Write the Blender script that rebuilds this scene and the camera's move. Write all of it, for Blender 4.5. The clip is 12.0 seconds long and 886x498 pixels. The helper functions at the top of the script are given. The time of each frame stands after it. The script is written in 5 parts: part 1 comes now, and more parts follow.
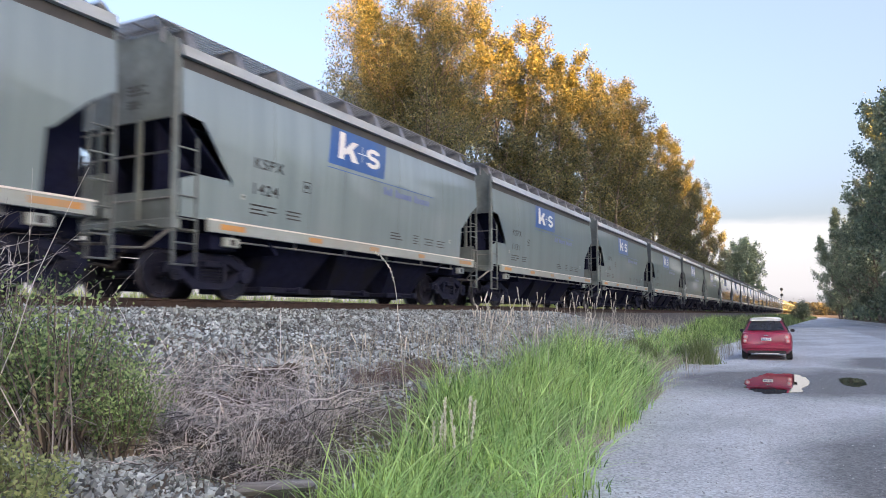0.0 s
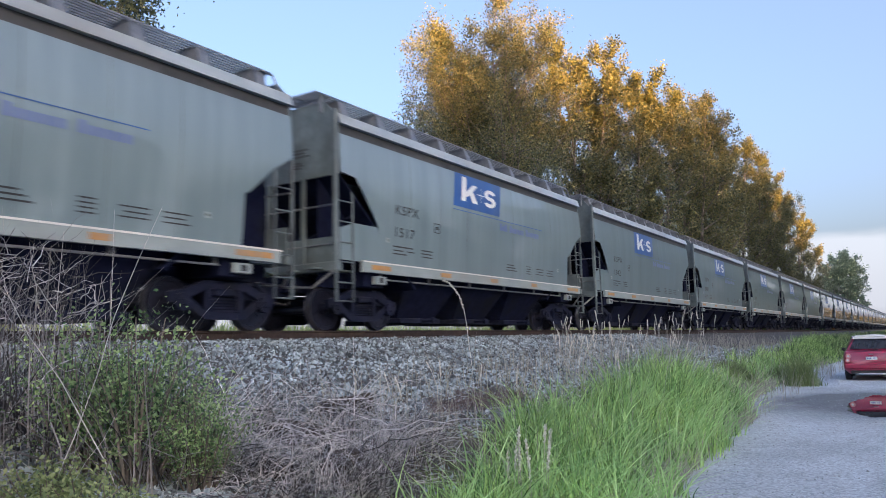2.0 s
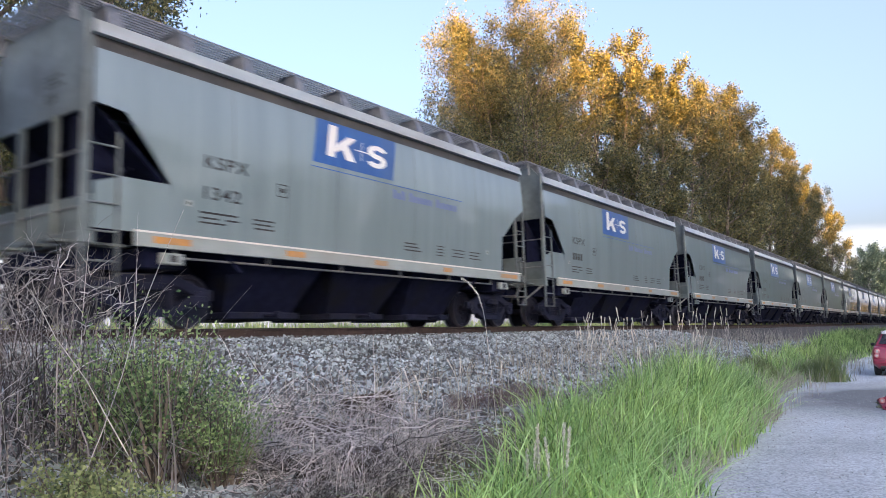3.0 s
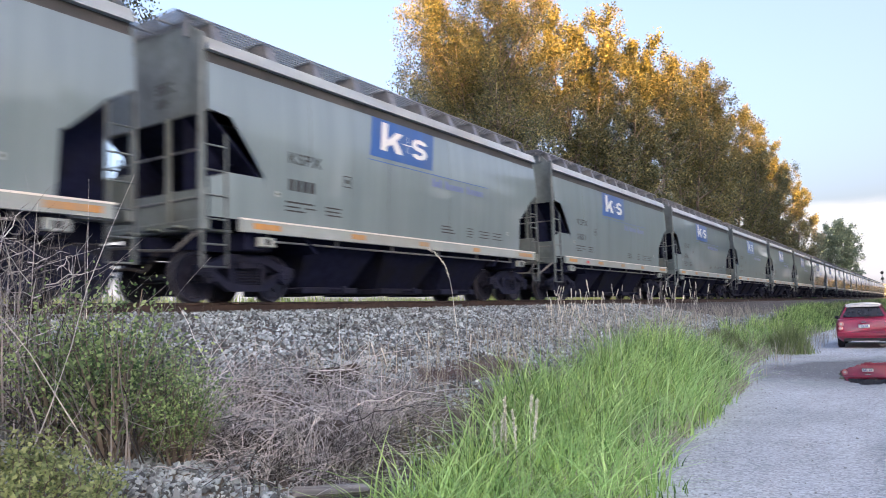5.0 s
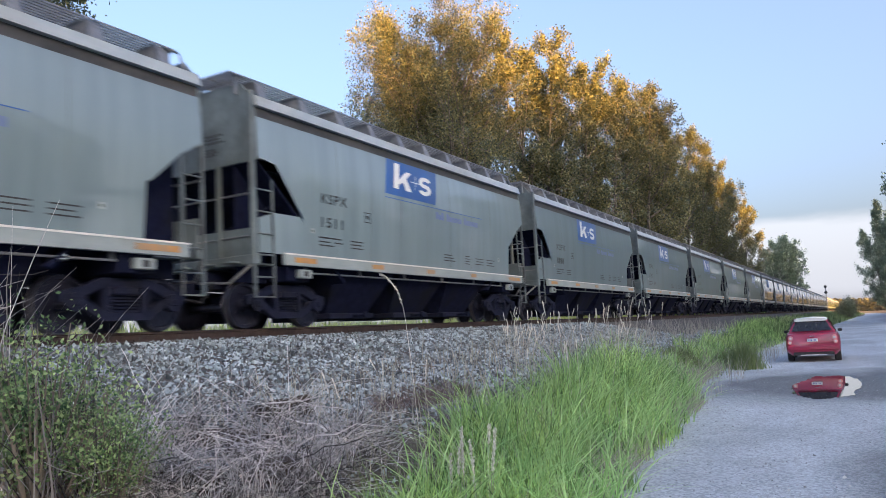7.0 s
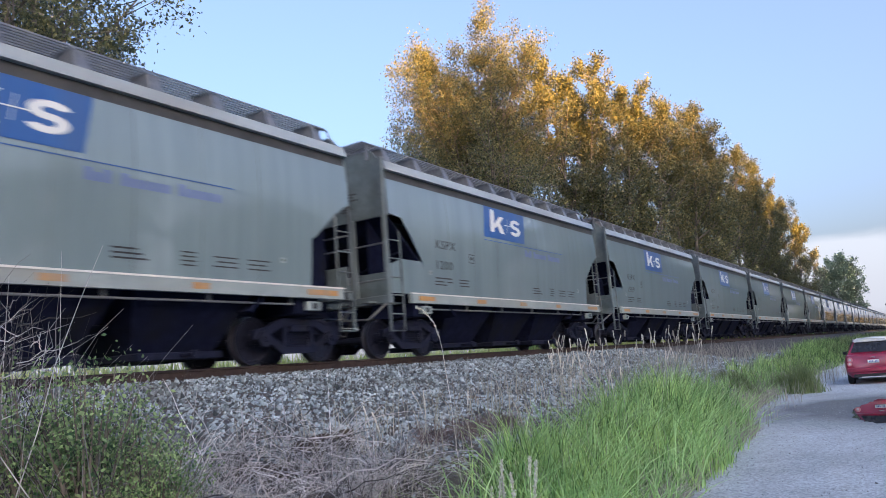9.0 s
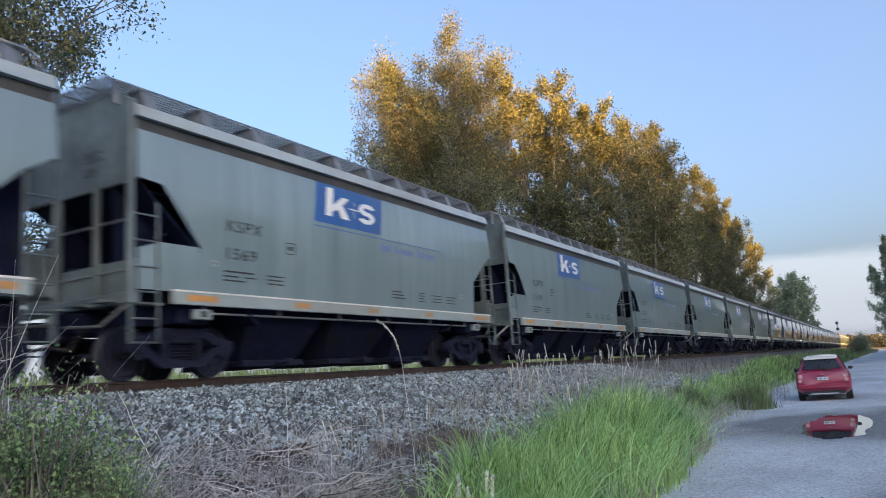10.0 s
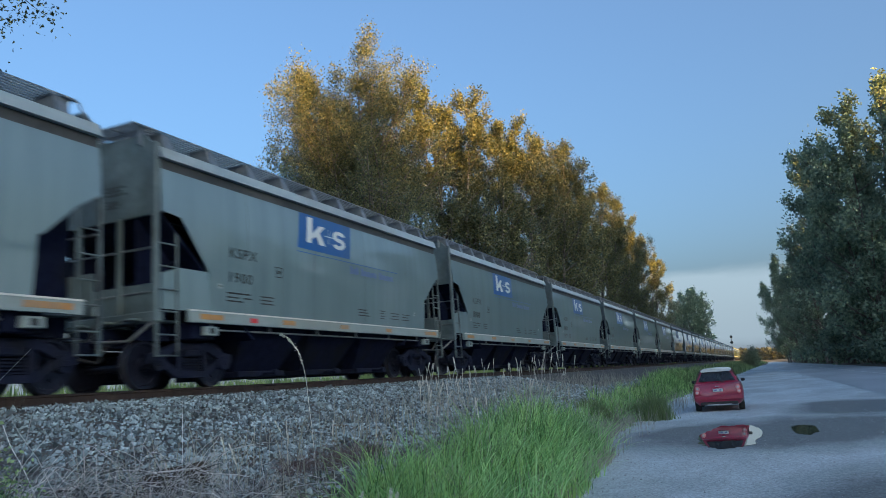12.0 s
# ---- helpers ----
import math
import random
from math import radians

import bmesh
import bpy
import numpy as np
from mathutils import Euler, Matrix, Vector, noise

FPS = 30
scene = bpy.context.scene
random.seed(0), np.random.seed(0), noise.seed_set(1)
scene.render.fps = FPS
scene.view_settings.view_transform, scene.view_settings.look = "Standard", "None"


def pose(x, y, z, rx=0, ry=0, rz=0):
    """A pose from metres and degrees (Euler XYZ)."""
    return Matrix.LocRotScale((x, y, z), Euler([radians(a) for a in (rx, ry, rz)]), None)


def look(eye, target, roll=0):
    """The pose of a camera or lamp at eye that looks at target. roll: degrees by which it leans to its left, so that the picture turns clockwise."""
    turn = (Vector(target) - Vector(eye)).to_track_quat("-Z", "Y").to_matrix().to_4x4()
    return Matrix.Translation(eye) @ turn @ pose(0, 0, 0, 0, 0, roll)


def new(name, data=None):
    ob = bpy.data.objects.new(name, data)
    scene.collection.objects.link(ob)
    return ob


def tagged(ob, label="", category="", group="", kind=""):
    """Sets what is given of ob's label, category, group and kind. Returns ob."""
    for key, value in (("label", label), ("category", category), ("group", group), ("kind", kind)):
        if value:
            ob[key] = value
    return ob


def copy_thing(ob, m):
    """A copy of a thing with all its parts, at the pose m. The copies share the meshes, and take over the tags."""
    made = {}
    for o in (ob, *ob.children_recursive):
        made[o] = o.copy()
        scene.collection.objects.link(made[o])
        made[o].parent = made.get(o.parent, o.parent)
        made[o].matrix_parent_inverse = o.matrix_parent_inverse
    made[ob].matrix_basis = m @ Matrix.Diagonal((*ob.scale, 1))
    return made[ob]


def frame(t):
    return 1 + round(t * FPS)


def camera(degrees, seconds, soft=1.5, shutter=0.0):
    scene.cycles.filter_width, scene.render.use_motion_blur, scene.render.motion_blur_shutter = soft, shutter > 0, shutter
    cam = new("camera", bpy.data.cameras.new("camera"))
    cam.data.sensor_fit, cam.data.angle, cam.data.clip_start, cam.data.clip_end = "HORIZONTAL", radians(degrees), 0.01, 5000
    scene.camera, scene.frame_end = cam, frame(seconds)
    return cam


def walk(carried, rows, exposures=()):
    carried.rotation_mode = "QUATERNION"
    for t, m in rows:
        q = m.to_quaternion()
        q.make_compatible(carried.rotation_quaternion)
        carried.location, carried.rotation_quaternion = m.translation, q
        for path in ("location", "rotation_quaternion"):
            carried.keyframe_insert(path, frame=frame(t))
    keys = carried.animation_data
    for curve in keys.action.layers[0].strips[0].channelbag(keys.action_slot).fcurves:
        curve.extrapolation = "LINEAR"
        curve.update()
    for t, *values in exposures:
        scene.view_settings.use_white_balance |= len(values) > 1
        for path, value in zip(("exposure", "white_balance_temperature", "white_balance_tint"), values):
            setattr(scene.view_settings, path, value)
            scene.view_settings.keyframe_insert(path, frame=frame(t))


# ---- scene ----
cam = camera(62.44, 12.0, soft=0.9, shutter=0.22)
PATH = [
    (0.0, pose(-0.047, -0.276, 1.489, 95.187, 0.267, 26.756)),
    (0.5, pose(-0.045, -0.258, 1.497, 96.265, 0.768, 28.064)),
    (1.0, pose(-0.018, -0.246, 1.493, 97.055, 1.163, 29.687)),
    (1.5, pose(0.005, -0.214, 1.491, 97.358, 1.398, 31.547)),
    (2.0, pose(0.013, -0.176, 1.498, 97.300, 1.568, 33.279)),
    (2.5, pose(0.047, -0.185, 1.510, 97.278, 1.805, 34.919)),
    (4.5, pose(0.069, -0.103, 1.527, 95.939, 1.986, 35.109)),
    (5.0, pose(0.020, -0.033, 1.491, 95.016, 1.908, 33.015)),
    (5.5, pose(-0.072, 0.060, 1.509, 95.705, 2.429, 30.002)),
    (6.0, pose(-0.112, 0.088, 1.514, 96.758, 2.894, 28.074)),
    (6.5, pose(-0.086, 0.105, 1.520, 96.391, 3.435, 28.599)),
    (7.0, pose(-0.058, 0.144, 1.528, 96.544, 3.163, 29.662)),
    (9.0, pose(0.022, 0.165, 1.541, 99.068, 4.478, 33.419)),
    (9.5, pose(0.038, 0.128, 1.541, 99.242, 4.026, 32.811)),
    (10.0, pose(0.055, 0.130, 1.545, 99.872, 3.963, 30.362)),
    (10.5, pose(0.049, 0.144, 1.550, 100.361, 4.007, 28.127)),
    (11.0, pose(0.044, 0.180, 1.548, 100.611, 4.005, 26.172)),
    (11.5, pose(0.069, 0.170, 1.554, 100.575, 4.082, 24.634)),
    (12.0, pose(0.053, 0.214, 1.563, 100.316, 4.127, 23.513)),
]
walk(cam, PATH, exposures=[(0.0, 3.01, 6250, 20), (0.5, 2.87, 5850, 18), (1.5, 2.59, 5570, 16), (2.5, 2.86, 5830, 20), (4.5, 3.10, 6070, 21), (5.5, 3.07, 6160, 22), (6.5, 2.77, 5790, 17), (7.2, 2.77, 5760, 18), (9.0, 2.70, 5600, 19), (9.5, 2.69, 5620, 19), (10.0, 2.52, 5540, 13), (10.5, 2.20, 5140, 4), (11.5, 2.02, 5010, 0), (12.0, 1.98, 4920, 0)])

# ---- world and sun ----
SUN_DIR = Vector((0.82, -0.57, 0.14)).normalized()
world = bpy.data.worlds.new("sky")
scene.world = world
world.use_nodes = True
wn, wl = world.node_tree.nodes, world.node_tree.links
wn.clear()
w_out = wn.new("ShaderNodeOutputWorld")
w_bg = wn.new("ShaderNodeBackground")
w_sky = wn.new("ShaderNodeTexSky")
w_sky.sky_type = "NISHITA"
w_sky.sun_disc = False
w_sky.sun_elevation = radians(8.0)
w_sky.sun_rotation = math.atan2(SUN_DIR.x, SUN_DIR.y)
w_sky.altitude = 50
w_sky.air_density = 1.0
w_sky.dust_density = 7.0
w_sky.ozone_density = 2.0
w_bg.inputs["Strength"].default_value = 0.09
# a low bank of grey cloud along the horizon
w_co = wn.new("ShaderNodeTexCoord")
w_sep = wn.new("ShaderNodeSeparateXYZ")
w_map = wn.new("ShaderNodeMapping")
w_map.inputs["Scale"].default_value = (3.0, 3.0, 14.0)
w_noise = wn.new("ShaderNodeTexNoise")
w_noise.inputs["Scale"].default_value = 1.6
w_noise.inputs["Detail"].default_value = 5.0
w_add = wn.new("ShaderNodeMath")
w_add.operation = "MULTIPLY_ADD"
w_add.inputs[1].default_value = 0.05
w_ramp = wn.new("ShaderNodeValToRGB")
for p, v in ((0.034, 0.0), (0.058, 0.75), (0.130, 0.85), (0.146, 0.0)):
    e = w_ramp.color_ramp.elements.new(p)
    e.color = (v, v, v, 1)
w_ramp.color_ramp.elements[0].color = (0, 0, 0, 1)
w_ramp.color_ramp.elements[-1].color = (0, 0, 0, 1)
w_mix = wn.new("ShaderNodeMix")
w_mix.data_type = "RGBA"
w_mix.inputs["B"].default_value = (1.60, 1.60, 1.48, 1)
wl.new(w_co.outputs["Generated"], w_sep.inputs[0])
wl.new(w_co.outputs["Generated"], w_map.inputs["Vector"])
wl.new(w_map.outputs[0], w_noise.inputs["Vector"])
wl.new(w_noise.outputs["Fac"], w_add.inputs[0])
wl.new(w_sep.outputs["Z"], w_add.inputs[2])
wl.new(w_add.outputs[0], w_ramp.inputs["Fac"])
wl.new(w_ramp.outputs["Color"], w_mix.inputs["Factor"])
# constant tint added over the whole sky to level its brightness and hue
w_level = wn.new("ShaderNodeMix")
w_level.data_type = "RGBA"
w_level.inputs["Factor"].default_value = 0.22
w_level.inputs["B"].default_value = (1.42, 1.22, 1.34, 1)
wl.new(w_sky.outputs[0], w_level.inputs["A"])
wl.new(w_level.outputs["Result"], w_mix.inputs["A"])
wl.new(w_mix.outputs["Result"], w_bg.inputs["Color"])
wl.new(w_bg.outputs[0], w_out.inputs[0])

sun = new("sun", bpy.data.lights.new("sun", "SUN"))
sun.data.energy = 5.0
sun.data.angle = radians(0.5)
sun.data.color = (1.0, 0.48, 0.07)
sun.matrix_world = look((0, 0, 60), Vector((0, 0, 60)) - SUN_DIR)


# ---- materials ----
def nodes_of(name):
    m = bpy.data.materials.new(name)
    m.use_nodes = True
    return m, m.node_tree.nodes, m.node_tree.links, m.node_tree.nodes["Principled BSDF"]


def grained(name, c1, c2, scale=8.0, rough=0.8, bump=0.0, bump_scale=40.0, c3=None, big=0.6, metal=0.0,
            stretch=(1, 1, 1), per_object=0.0, per_island=0.0, spec=0.5, coord="Object", rough2=None, coat=0.0, coat_ior=1.72, coat_rough=0.035):
    """Two colours mixed by fine noise, a third by large stains, relief by bump."""
    m, n, l, b = nodes_of(name)
    tc = n.new("ShaderNodeTexCoord")
    mp = n.new("ShaderNodeMapping")
    mp.inputs["Scale"].default_value = stretch
    l.new(tc.outputs[coord], mp.inputs["Vector"])
    t = n.new("ShaderNodeTexNoise")
    t.inputs["Scale"].default_value = scale
    t.inputs["Detail"].default_value = 6.0
    t.inputs["Roughness"].default_value = 0.65
    l.new(mp.outputs[0], t.inputs["Vector"])
    r = n.new("ShaderNodeValToRGB")
    r.color_ramp.elements[0].position, r.color_ramp.elements[1].position = 0.35, 0.65
    r.color_ramp.elements[0].color, r.color_ramp.elements[1].color = (*c1, 1), (*c2, 1)
    l.new(t.outputs["Fac"], r.inputs["Fac"])
    colour = r.outputs["Color"]
    if c3:
        t2 = n.new("ShaderNodeTexNoise")
        t2.inputs["Scale"].default_value = big
        t2.inputs["Detail"].default_value = 4.0
        l.new(mp.outputs[0], t2.inputs["Vector"])
        r2 = n.new("ShaderNodeValToRGB")
        r2.color_ramp.elements[0].position, r2.color_ramp.elements[1].position = 0.45, 0.68
        l.new(t2.outputs["Fac"], r2.inputs["Fac"])
        mx = n.new("ShaderNodeMix")
        mx.data_type = "RGBA"
        l.new(r2.outputs["Color"], mx.inputs["Factor"])
        l.new(colour, mx.inputs["A"])
        mx.inputs["B"].default_value = (*c3, 1)
        colour = mx.outputs["Result"]
    if per_object or per_island:
        src = n.new("ShaderNodeObjectInfo").outputs["Random"] if per_object else n.new("ShaderNodeNewGeometry").outputs["Random Per Island"]
        k = per_object or per_island
        mr = n.new("ShaderNodeMapRange")
        mr.inputs["To Min"].default_value, mr.inputs["To Max"].default_value = 1 - k, 1 + k
        l.new(src, mr.inputs["Value"])
        hs = n.new("ShaderNodeHueSaturation")
        l.new(mr.outputs[0], hs.inputs["Value"])
        l.new(colour, hs.inputs["Color"])
        colour = hs.outputs["Color"]
    l.new(colour, b.inputs["Base Color"])
    b.inputs["Roughness"].default_value = rough
    b.inputs["Metallic"].default_value = metal
    b.inputs["Specular IOR Level"].default_value = spec
    if coat:
        b.inputs["Coat Weight"].default_value = coat
        b.inputs["Coat Roughness"].default_value = coat_rough
        b.inputs["Coat IOR"].default_value = coat_ior
    if rough2 is not None:
        mr2 = n.new("ShaderNodeMapRange")
        mr2.inputs["To Min"].default_value, mr2.inputs["To Max"].default_value = rough, rough2
        l.new(t.outputs["Fac"], mr2.inputs["Value"])
        l.new(mr2.outputs[0], b.inputs["Roughness"])
    if bump:
        tb = n.new("ShaderNodeTexNoise")
        tb.inputs["Scale"].default_value = bump_scale
        tb.inputs["Detail"].default_value = 5.0
        l.new(tc.outputs[coord], tb.inputs["Vector"])
        bp = n.new("ShaderNodeBump")
        bp.inputs["Strength"].default_value = bump
        bp.inputs["Distance"].default_value = 0.02
        l.new(tb.outputs["Fac"], bp.inputs["Height"])
        l.new(bp.outputs[0], b.inputs["Normal"])
    return m


def leafy(name, c1, c2, translucent=0.35, spread=0.3, patch=0.0, patch_scale=1.2, dark=0.0):
    """Leaves: two greens by island, part of the light passing through."""
    m, n, l, b = nodes_of(name)
    g = n.new("ShaderNodeNewGeometry")
    r = n.new("ShaderNodeValToRGB")
    r.color_ramp.elements[0].color, r.color_ramp.elements[1].color = (*c1, 1), (*c2, 1)
    r.color_ramp.elements[0].position = dark
    l.new(g.outputs["Random Per Island"], r.inputs["Fac"])
    oi = n.new("ShaderNodeObjectInfo")
    mr = n.new("ShaderNodeMapRange")
    mr.inputs["To Min"].default_value, mr.inputs["To Max"].default_value = 1 - spread, 1 + spread
    l.new(oi.outputs["Random"], mr.inputs["Value"])
    hs = n.new("ShaderNodeHueSaturation")
    l.new(mr.outputs[0], hs.inputs["Value"])
    l.new(r.outputs["Color"], hs.inputs["Color"])
    colour = hs.outputs["Color"]
    if patch:
        tc = n.new("ShaderNodeTexCoord")
        t = n.new("ShaderNodeTexNoise")
        t.inputs["Scale"].default_value = patch_scale
        t.inputs["Detail"].default_value = 4.0
        l.new(tc.outputs["Object"], t.inputs["Vector"])
        pr = n.new("ShaderNodeMapRange")
        pr.inputs["From Min"].default_value, pr.inputs["From Max"].default_value = 0.3, 0.7
        pr.inputs["To Min"].default_value, pr.inputs["To Max"].default_value = 1 - patch, 1 + patch
        l.new(t.outputs["Fac"], pr.inputs["Value"])
        tone = n.new("ShaderNodeHueSaturation")
        hr = n.new("ShaderNodeMapRange")
        hr.inputs["From Min"].default_value, hr.inputs["From Max"].default_value = 0.3, 0.7
        hr.inputs["To Min"].default_value, hr.inputs["To Max"].default_value = 0.512, 0.485
        l.new(t.outputs["Fac"], hr.inputs["Value"])
        l.new(hr.outputs[0], tone.inputs["Hue"])
        l.new(pr.outputs[0], tone.inputs["Value"])
        l.new(colour, tone.inputs["Color"])
        colour = tone.outputs["Color"]
    b.inputs["Roughness"].default_value = 0.5
    b.inputs["Specular IOR Level"].default_value = 0.4
    l.new(colour, b.inputs["Base Color"])
    tr = n.new("ShaderNodeBsdfTranslucent")
    l.new(colour, tr.inputs["Color"])
    mx = n.new("ShaderNodeMixShader")
    mx.inputs["Fac"].default_value = translucent
    l.new(b.outputs[0], mx.inputs[1])
    l.new(tr.outputs[0], mx.inputs[2])
    l.new(mx.outputs[0], n["Material Output"].inputs["Surface"])
    return m


PAINT = grained("hopper_paint", (0.192, 0.260, 0.288), (0.233, 0.312, 0.344), 1.2, 0.30, 0.015, 2.0, (0.182, 0.246, 0.272), 0.5,
                stretch=(1.0, 2.2, 0.16), per_object=0.06, rough2=0.45, coat=1.0, coat_ior=1.78, coat_rough=0.05)
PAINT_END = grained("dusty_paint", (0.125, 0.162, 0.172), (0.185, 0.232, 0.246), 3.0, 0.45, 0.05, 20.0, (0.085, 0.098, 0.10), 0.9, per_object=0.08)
LADDER_PAINT = grained("ladder_paint", (0.10, 0.13, 0.14), (0.16, 0.195, 0.21), 3.0, 0.5, c3=(0.07, 0.08, 0.085), big=1.2)
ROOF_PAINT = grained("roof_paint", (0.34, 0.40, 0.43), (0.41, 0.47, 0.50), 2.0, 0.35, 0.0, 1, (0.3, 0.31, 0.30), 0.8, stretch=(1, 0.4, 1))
SILL_PAINT = grained("sill_paint", (0.29, 0.345, 0.355), (0.355, 0.415, 0.425), 3.0, 0.35, 0.0, 1, (0.30, 0.31, 0.29), 1.1, stretch=(1, 0.5, 1))
# dark paint that also carries the shade of the recess under the roof
CHORD = grained("shaded_roof_chord", (0.035, 0.037, 0.04), (0.06, 0.062, 0.065), 3.0, 0.6, c3=(0.08, 0.08, 0.08), big=0.8)
STRIPE = grained("white_stripe", (0.7, 0.7, 0.68), (0.82, 0.82, 0.8), 4.0, 0.4)
ORANGE = grained("orange_reflector", (0.46, 0.24, 0.09), (0.60, 0.30, 0.08), 6.0, 0.45, c3=(0.34, 0.27, 0.19), big=1.6)
RED_SPOT = grained("red_reflector", (0.6, 0.04, 0.05), (0.75, 0.08, 0.07), 6.0, 0.3)
# one near-black blue for slope sheets, plates, hoppers, bolsters and centre sill
UNDER = grained("blue_black_underframe", (0.006, 0.008, 0.026), (0.012, 0.016, 0.044), 5.0, 0.85, 0.1, 30.0, (0.010, 0.012, 0.020), 1.5, spec=0.12)
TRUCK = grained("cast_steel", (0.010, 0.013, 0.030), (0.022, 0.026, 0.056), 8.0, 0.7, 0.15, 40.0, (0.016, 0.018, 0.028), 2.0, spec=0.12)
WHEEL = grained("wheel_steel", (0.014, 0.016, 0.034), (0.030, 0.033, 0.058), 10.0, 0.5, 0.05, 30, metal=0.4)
TREAD = grained("worn_tread", (0.30, 0.30, 0.32), (0.42, 0.42, 0.44), 14.0, 0.4, metal=1.0)
GALV = grained("galvanised_steel", (0.20, 0.21, 0.22), (0.30, 0.31, 0.32), 9.0, 0.45, metal=0.5)
BLUE = grained("logo_blue", (0.025, 0.10, 0.34), (0.035, 0.125, 0.40), 2.0, 0.32, c3=(0.05, 0.12, 0.32), big=0.8, stretch=(1, 1.6, 0.3))
LOGO_WHITE = grained("logo_white", (0.74, 0.75, 0.74), (0.82, 0.82, 0.81), 2.0, 0.35)
LETTER = grained("faded_blue_lettering", (0.12, 0.17, 0.38), (0.16, 0.21, 0.42), 3.0, 0.4)
INK = grained("black_stencil", (0.02, 0.022, 0.025), (0.04, 0.042, 0.045), 3.0, 0.5)
RAIL_RUST = grained("rail_rust", (0.028, 0.019, 0.018), (0.062, 0.042, 0.038), 6.0, 0.85, 0.2, 60.0, (0.04, 0.027, 0.025), 1.0)
RAIL_HEAD = grained("polished_rail", (0.5, 0.5, 0.52), (0.62, 0.62, 0.64), 12.0, 0.22, metal=1.0)
TIE = grained("creosote_timber", (0.035, 0.028, 0.022), (0.08, 0.065, 0.05), 5.0, 0.9, 0.3, 30.0, stretch=(0.3, 2, 2))
# bed far darker than its stones: the shade in their gaps is in this colour
BALLAST_GAPS = grained("ballast_bed", (0.035, 0.035, 0.035), (0.13, 0.13, 0.13), 22.0, 0.95, 0.9, 34.0, (0.09, 0.085, 0.08), 0.5)
STONE = grained("crushed_stone", (0.205, 0.250, 0.276), (0.39, 0.458, 0.495), 6.0, 0.9, 0.15, 60.0, (0.195, 0.225, 0.235), 0.7, per_island=0.78)
LOT_STONE = grained("loose_gravel", (0.26, 0.275, 0.28), (0.46, 0.48, 0.485), 8.0, 0.95, per_island=0.4)
ASPHALT = grained("asphalt", (0.24, 0.265, 0.285), (0.34, 0.37, 0.395), 30.0, 0.5, 0.25, 120.0, (0.42, 0.45, 0.48), 0.25, stretch=(1, 0.25, 1), spec=0.5)
LINE_PAINT = grained("road_line", (0.62, 0.64, 0.64), (0.80, 0.82, 0.82), 10.0, 0.6, 0.1, 60.0, (0.2, 0.2, 0.2), 2.0)
SOIL = grained("bank_soil", (0.045, 0.041, 0.037), (0.15, 0.136, 0.122), 5.0, 0.95, 0.6, 16.0, (0.09, 0.085, 0.045), 0.4)
BARK = grained("bark", (0.10, 0.085, 0.07), (0.26, 0.225, 0.19), 3.0, 0.9, 0.4, 12.0, stretch=(1, 1, 0.3))
LEAF_POPLAR = leafy("poplar_leaves", (0.040, 0.068, 0.046), (0.30, 0.285, 0.118), 0.30, 0.12)
LEAF_DARK = leafy("alder_leaves", (0.10, 0.155, 0.11), (0.35, 0.405, 0.26), 0.3, 0.2)
LEAF_BUSH = leafy("bush_leaves", (0.05, 0.13, 0.055), (0.48, 0.66, 0.29), 0.4, 0.2, 0.4, 2.5)
GRASS = leafy("green_grass", (0.045, 0.13, 0.033), (0.60, 0.85, 0.30), 0.45, 0.05, 0.35, dark=0.06)
GRASS_VERGE = leafy("verge_grass", (0.06, 0.12, 0.04), (0.36, 0.46, 0.20), 0.4, 0.05, 0.35, 0.5)
GRASS_DRY = leafy("dry_grass", (0.27, 0.265, 0.22), (0.54, 0.53, 0.45), 0.3, 0.1)
STRAW = leafy("pale_straw", (0.54, 0.53, 0.46), (0.82, 0.82, 0.76), 0.1, 0.1)
RED_WEED = leafy("reddish_dead_weed", (0.085, 0.062, 0.062), (0.22, 0.165, 0.165), 0.1, 0.1)
GRASS_DEEP = leafy("deep_green_grass", (0.12, 0.18, 0.08), (0.26, 0.33, 0.15), 0.35, 0.1)
CANE = leafy("dead_canes", (0.050, 0.048, 0.052), (0.70, 0.70, 0.73), 0.1, 0.1, dark=0.22)
CANE_DARK = leafy("dark_dead_stems", (0.042, 0.040, 0.042), (0.38, 0.37, 0.38), 0.1, 0.1, dark=0.3)
CANE_PALE = leafy("bleached_canes", (0.36, 0.36, 0.37), (0.80, 0.80, 0.82), 0.1, 0.1)
GLASS_DARK = grained("tinted_glass", (0.03, 0.035, 0.04), (0.05, 0.055, 0.06), 2.0, 0.05, coat=1.0)
CAR_RED = grained("red_car_paint", (0.26, 0.006, 0.040), (0.30, 0.009, 0.050), 2.0, 0.28, coat=0.8)
CAR_WHITE = grained("white_roof_paint", (0.72, 0.73, 0.74), (0.80, 0.80, 0.80), 2.0, 0.3, coat=0.5)
RUBBER = grained("tyre_rubber", (0.018, 0.018, 0.019), (0.03, 0.03, 0.031), 12.0, 0.85)
BLACK_PLASTIC = grained("black_plastic", (0.015, 0.015, 0.016), (0.028, 0.028, 0.03), 10.0, 0.55)
CHROME = grained("chrome", (0.6, 0.6, 0.62), (0.7, 0.7, 0.72), 5.0, 0.12, metal=1.0)
LAMP_RED = grained("tail_lamp_red", (0.62, 0.22, 0.24), (0.70, 0.30, 0.32), 5.0, 0.12, coat=0.6)
LAMP_CLEAR = grained("clear_lens", (0.55, 0.5, 0.5), (0.68, 0.64, 0.64), 5.0, 0.12, coat=0.6)
PLATE = grained("plate_white", (0.66, 0.68, 0.70), (0.74, 0.75, 0.77), 5.0, 0.4)


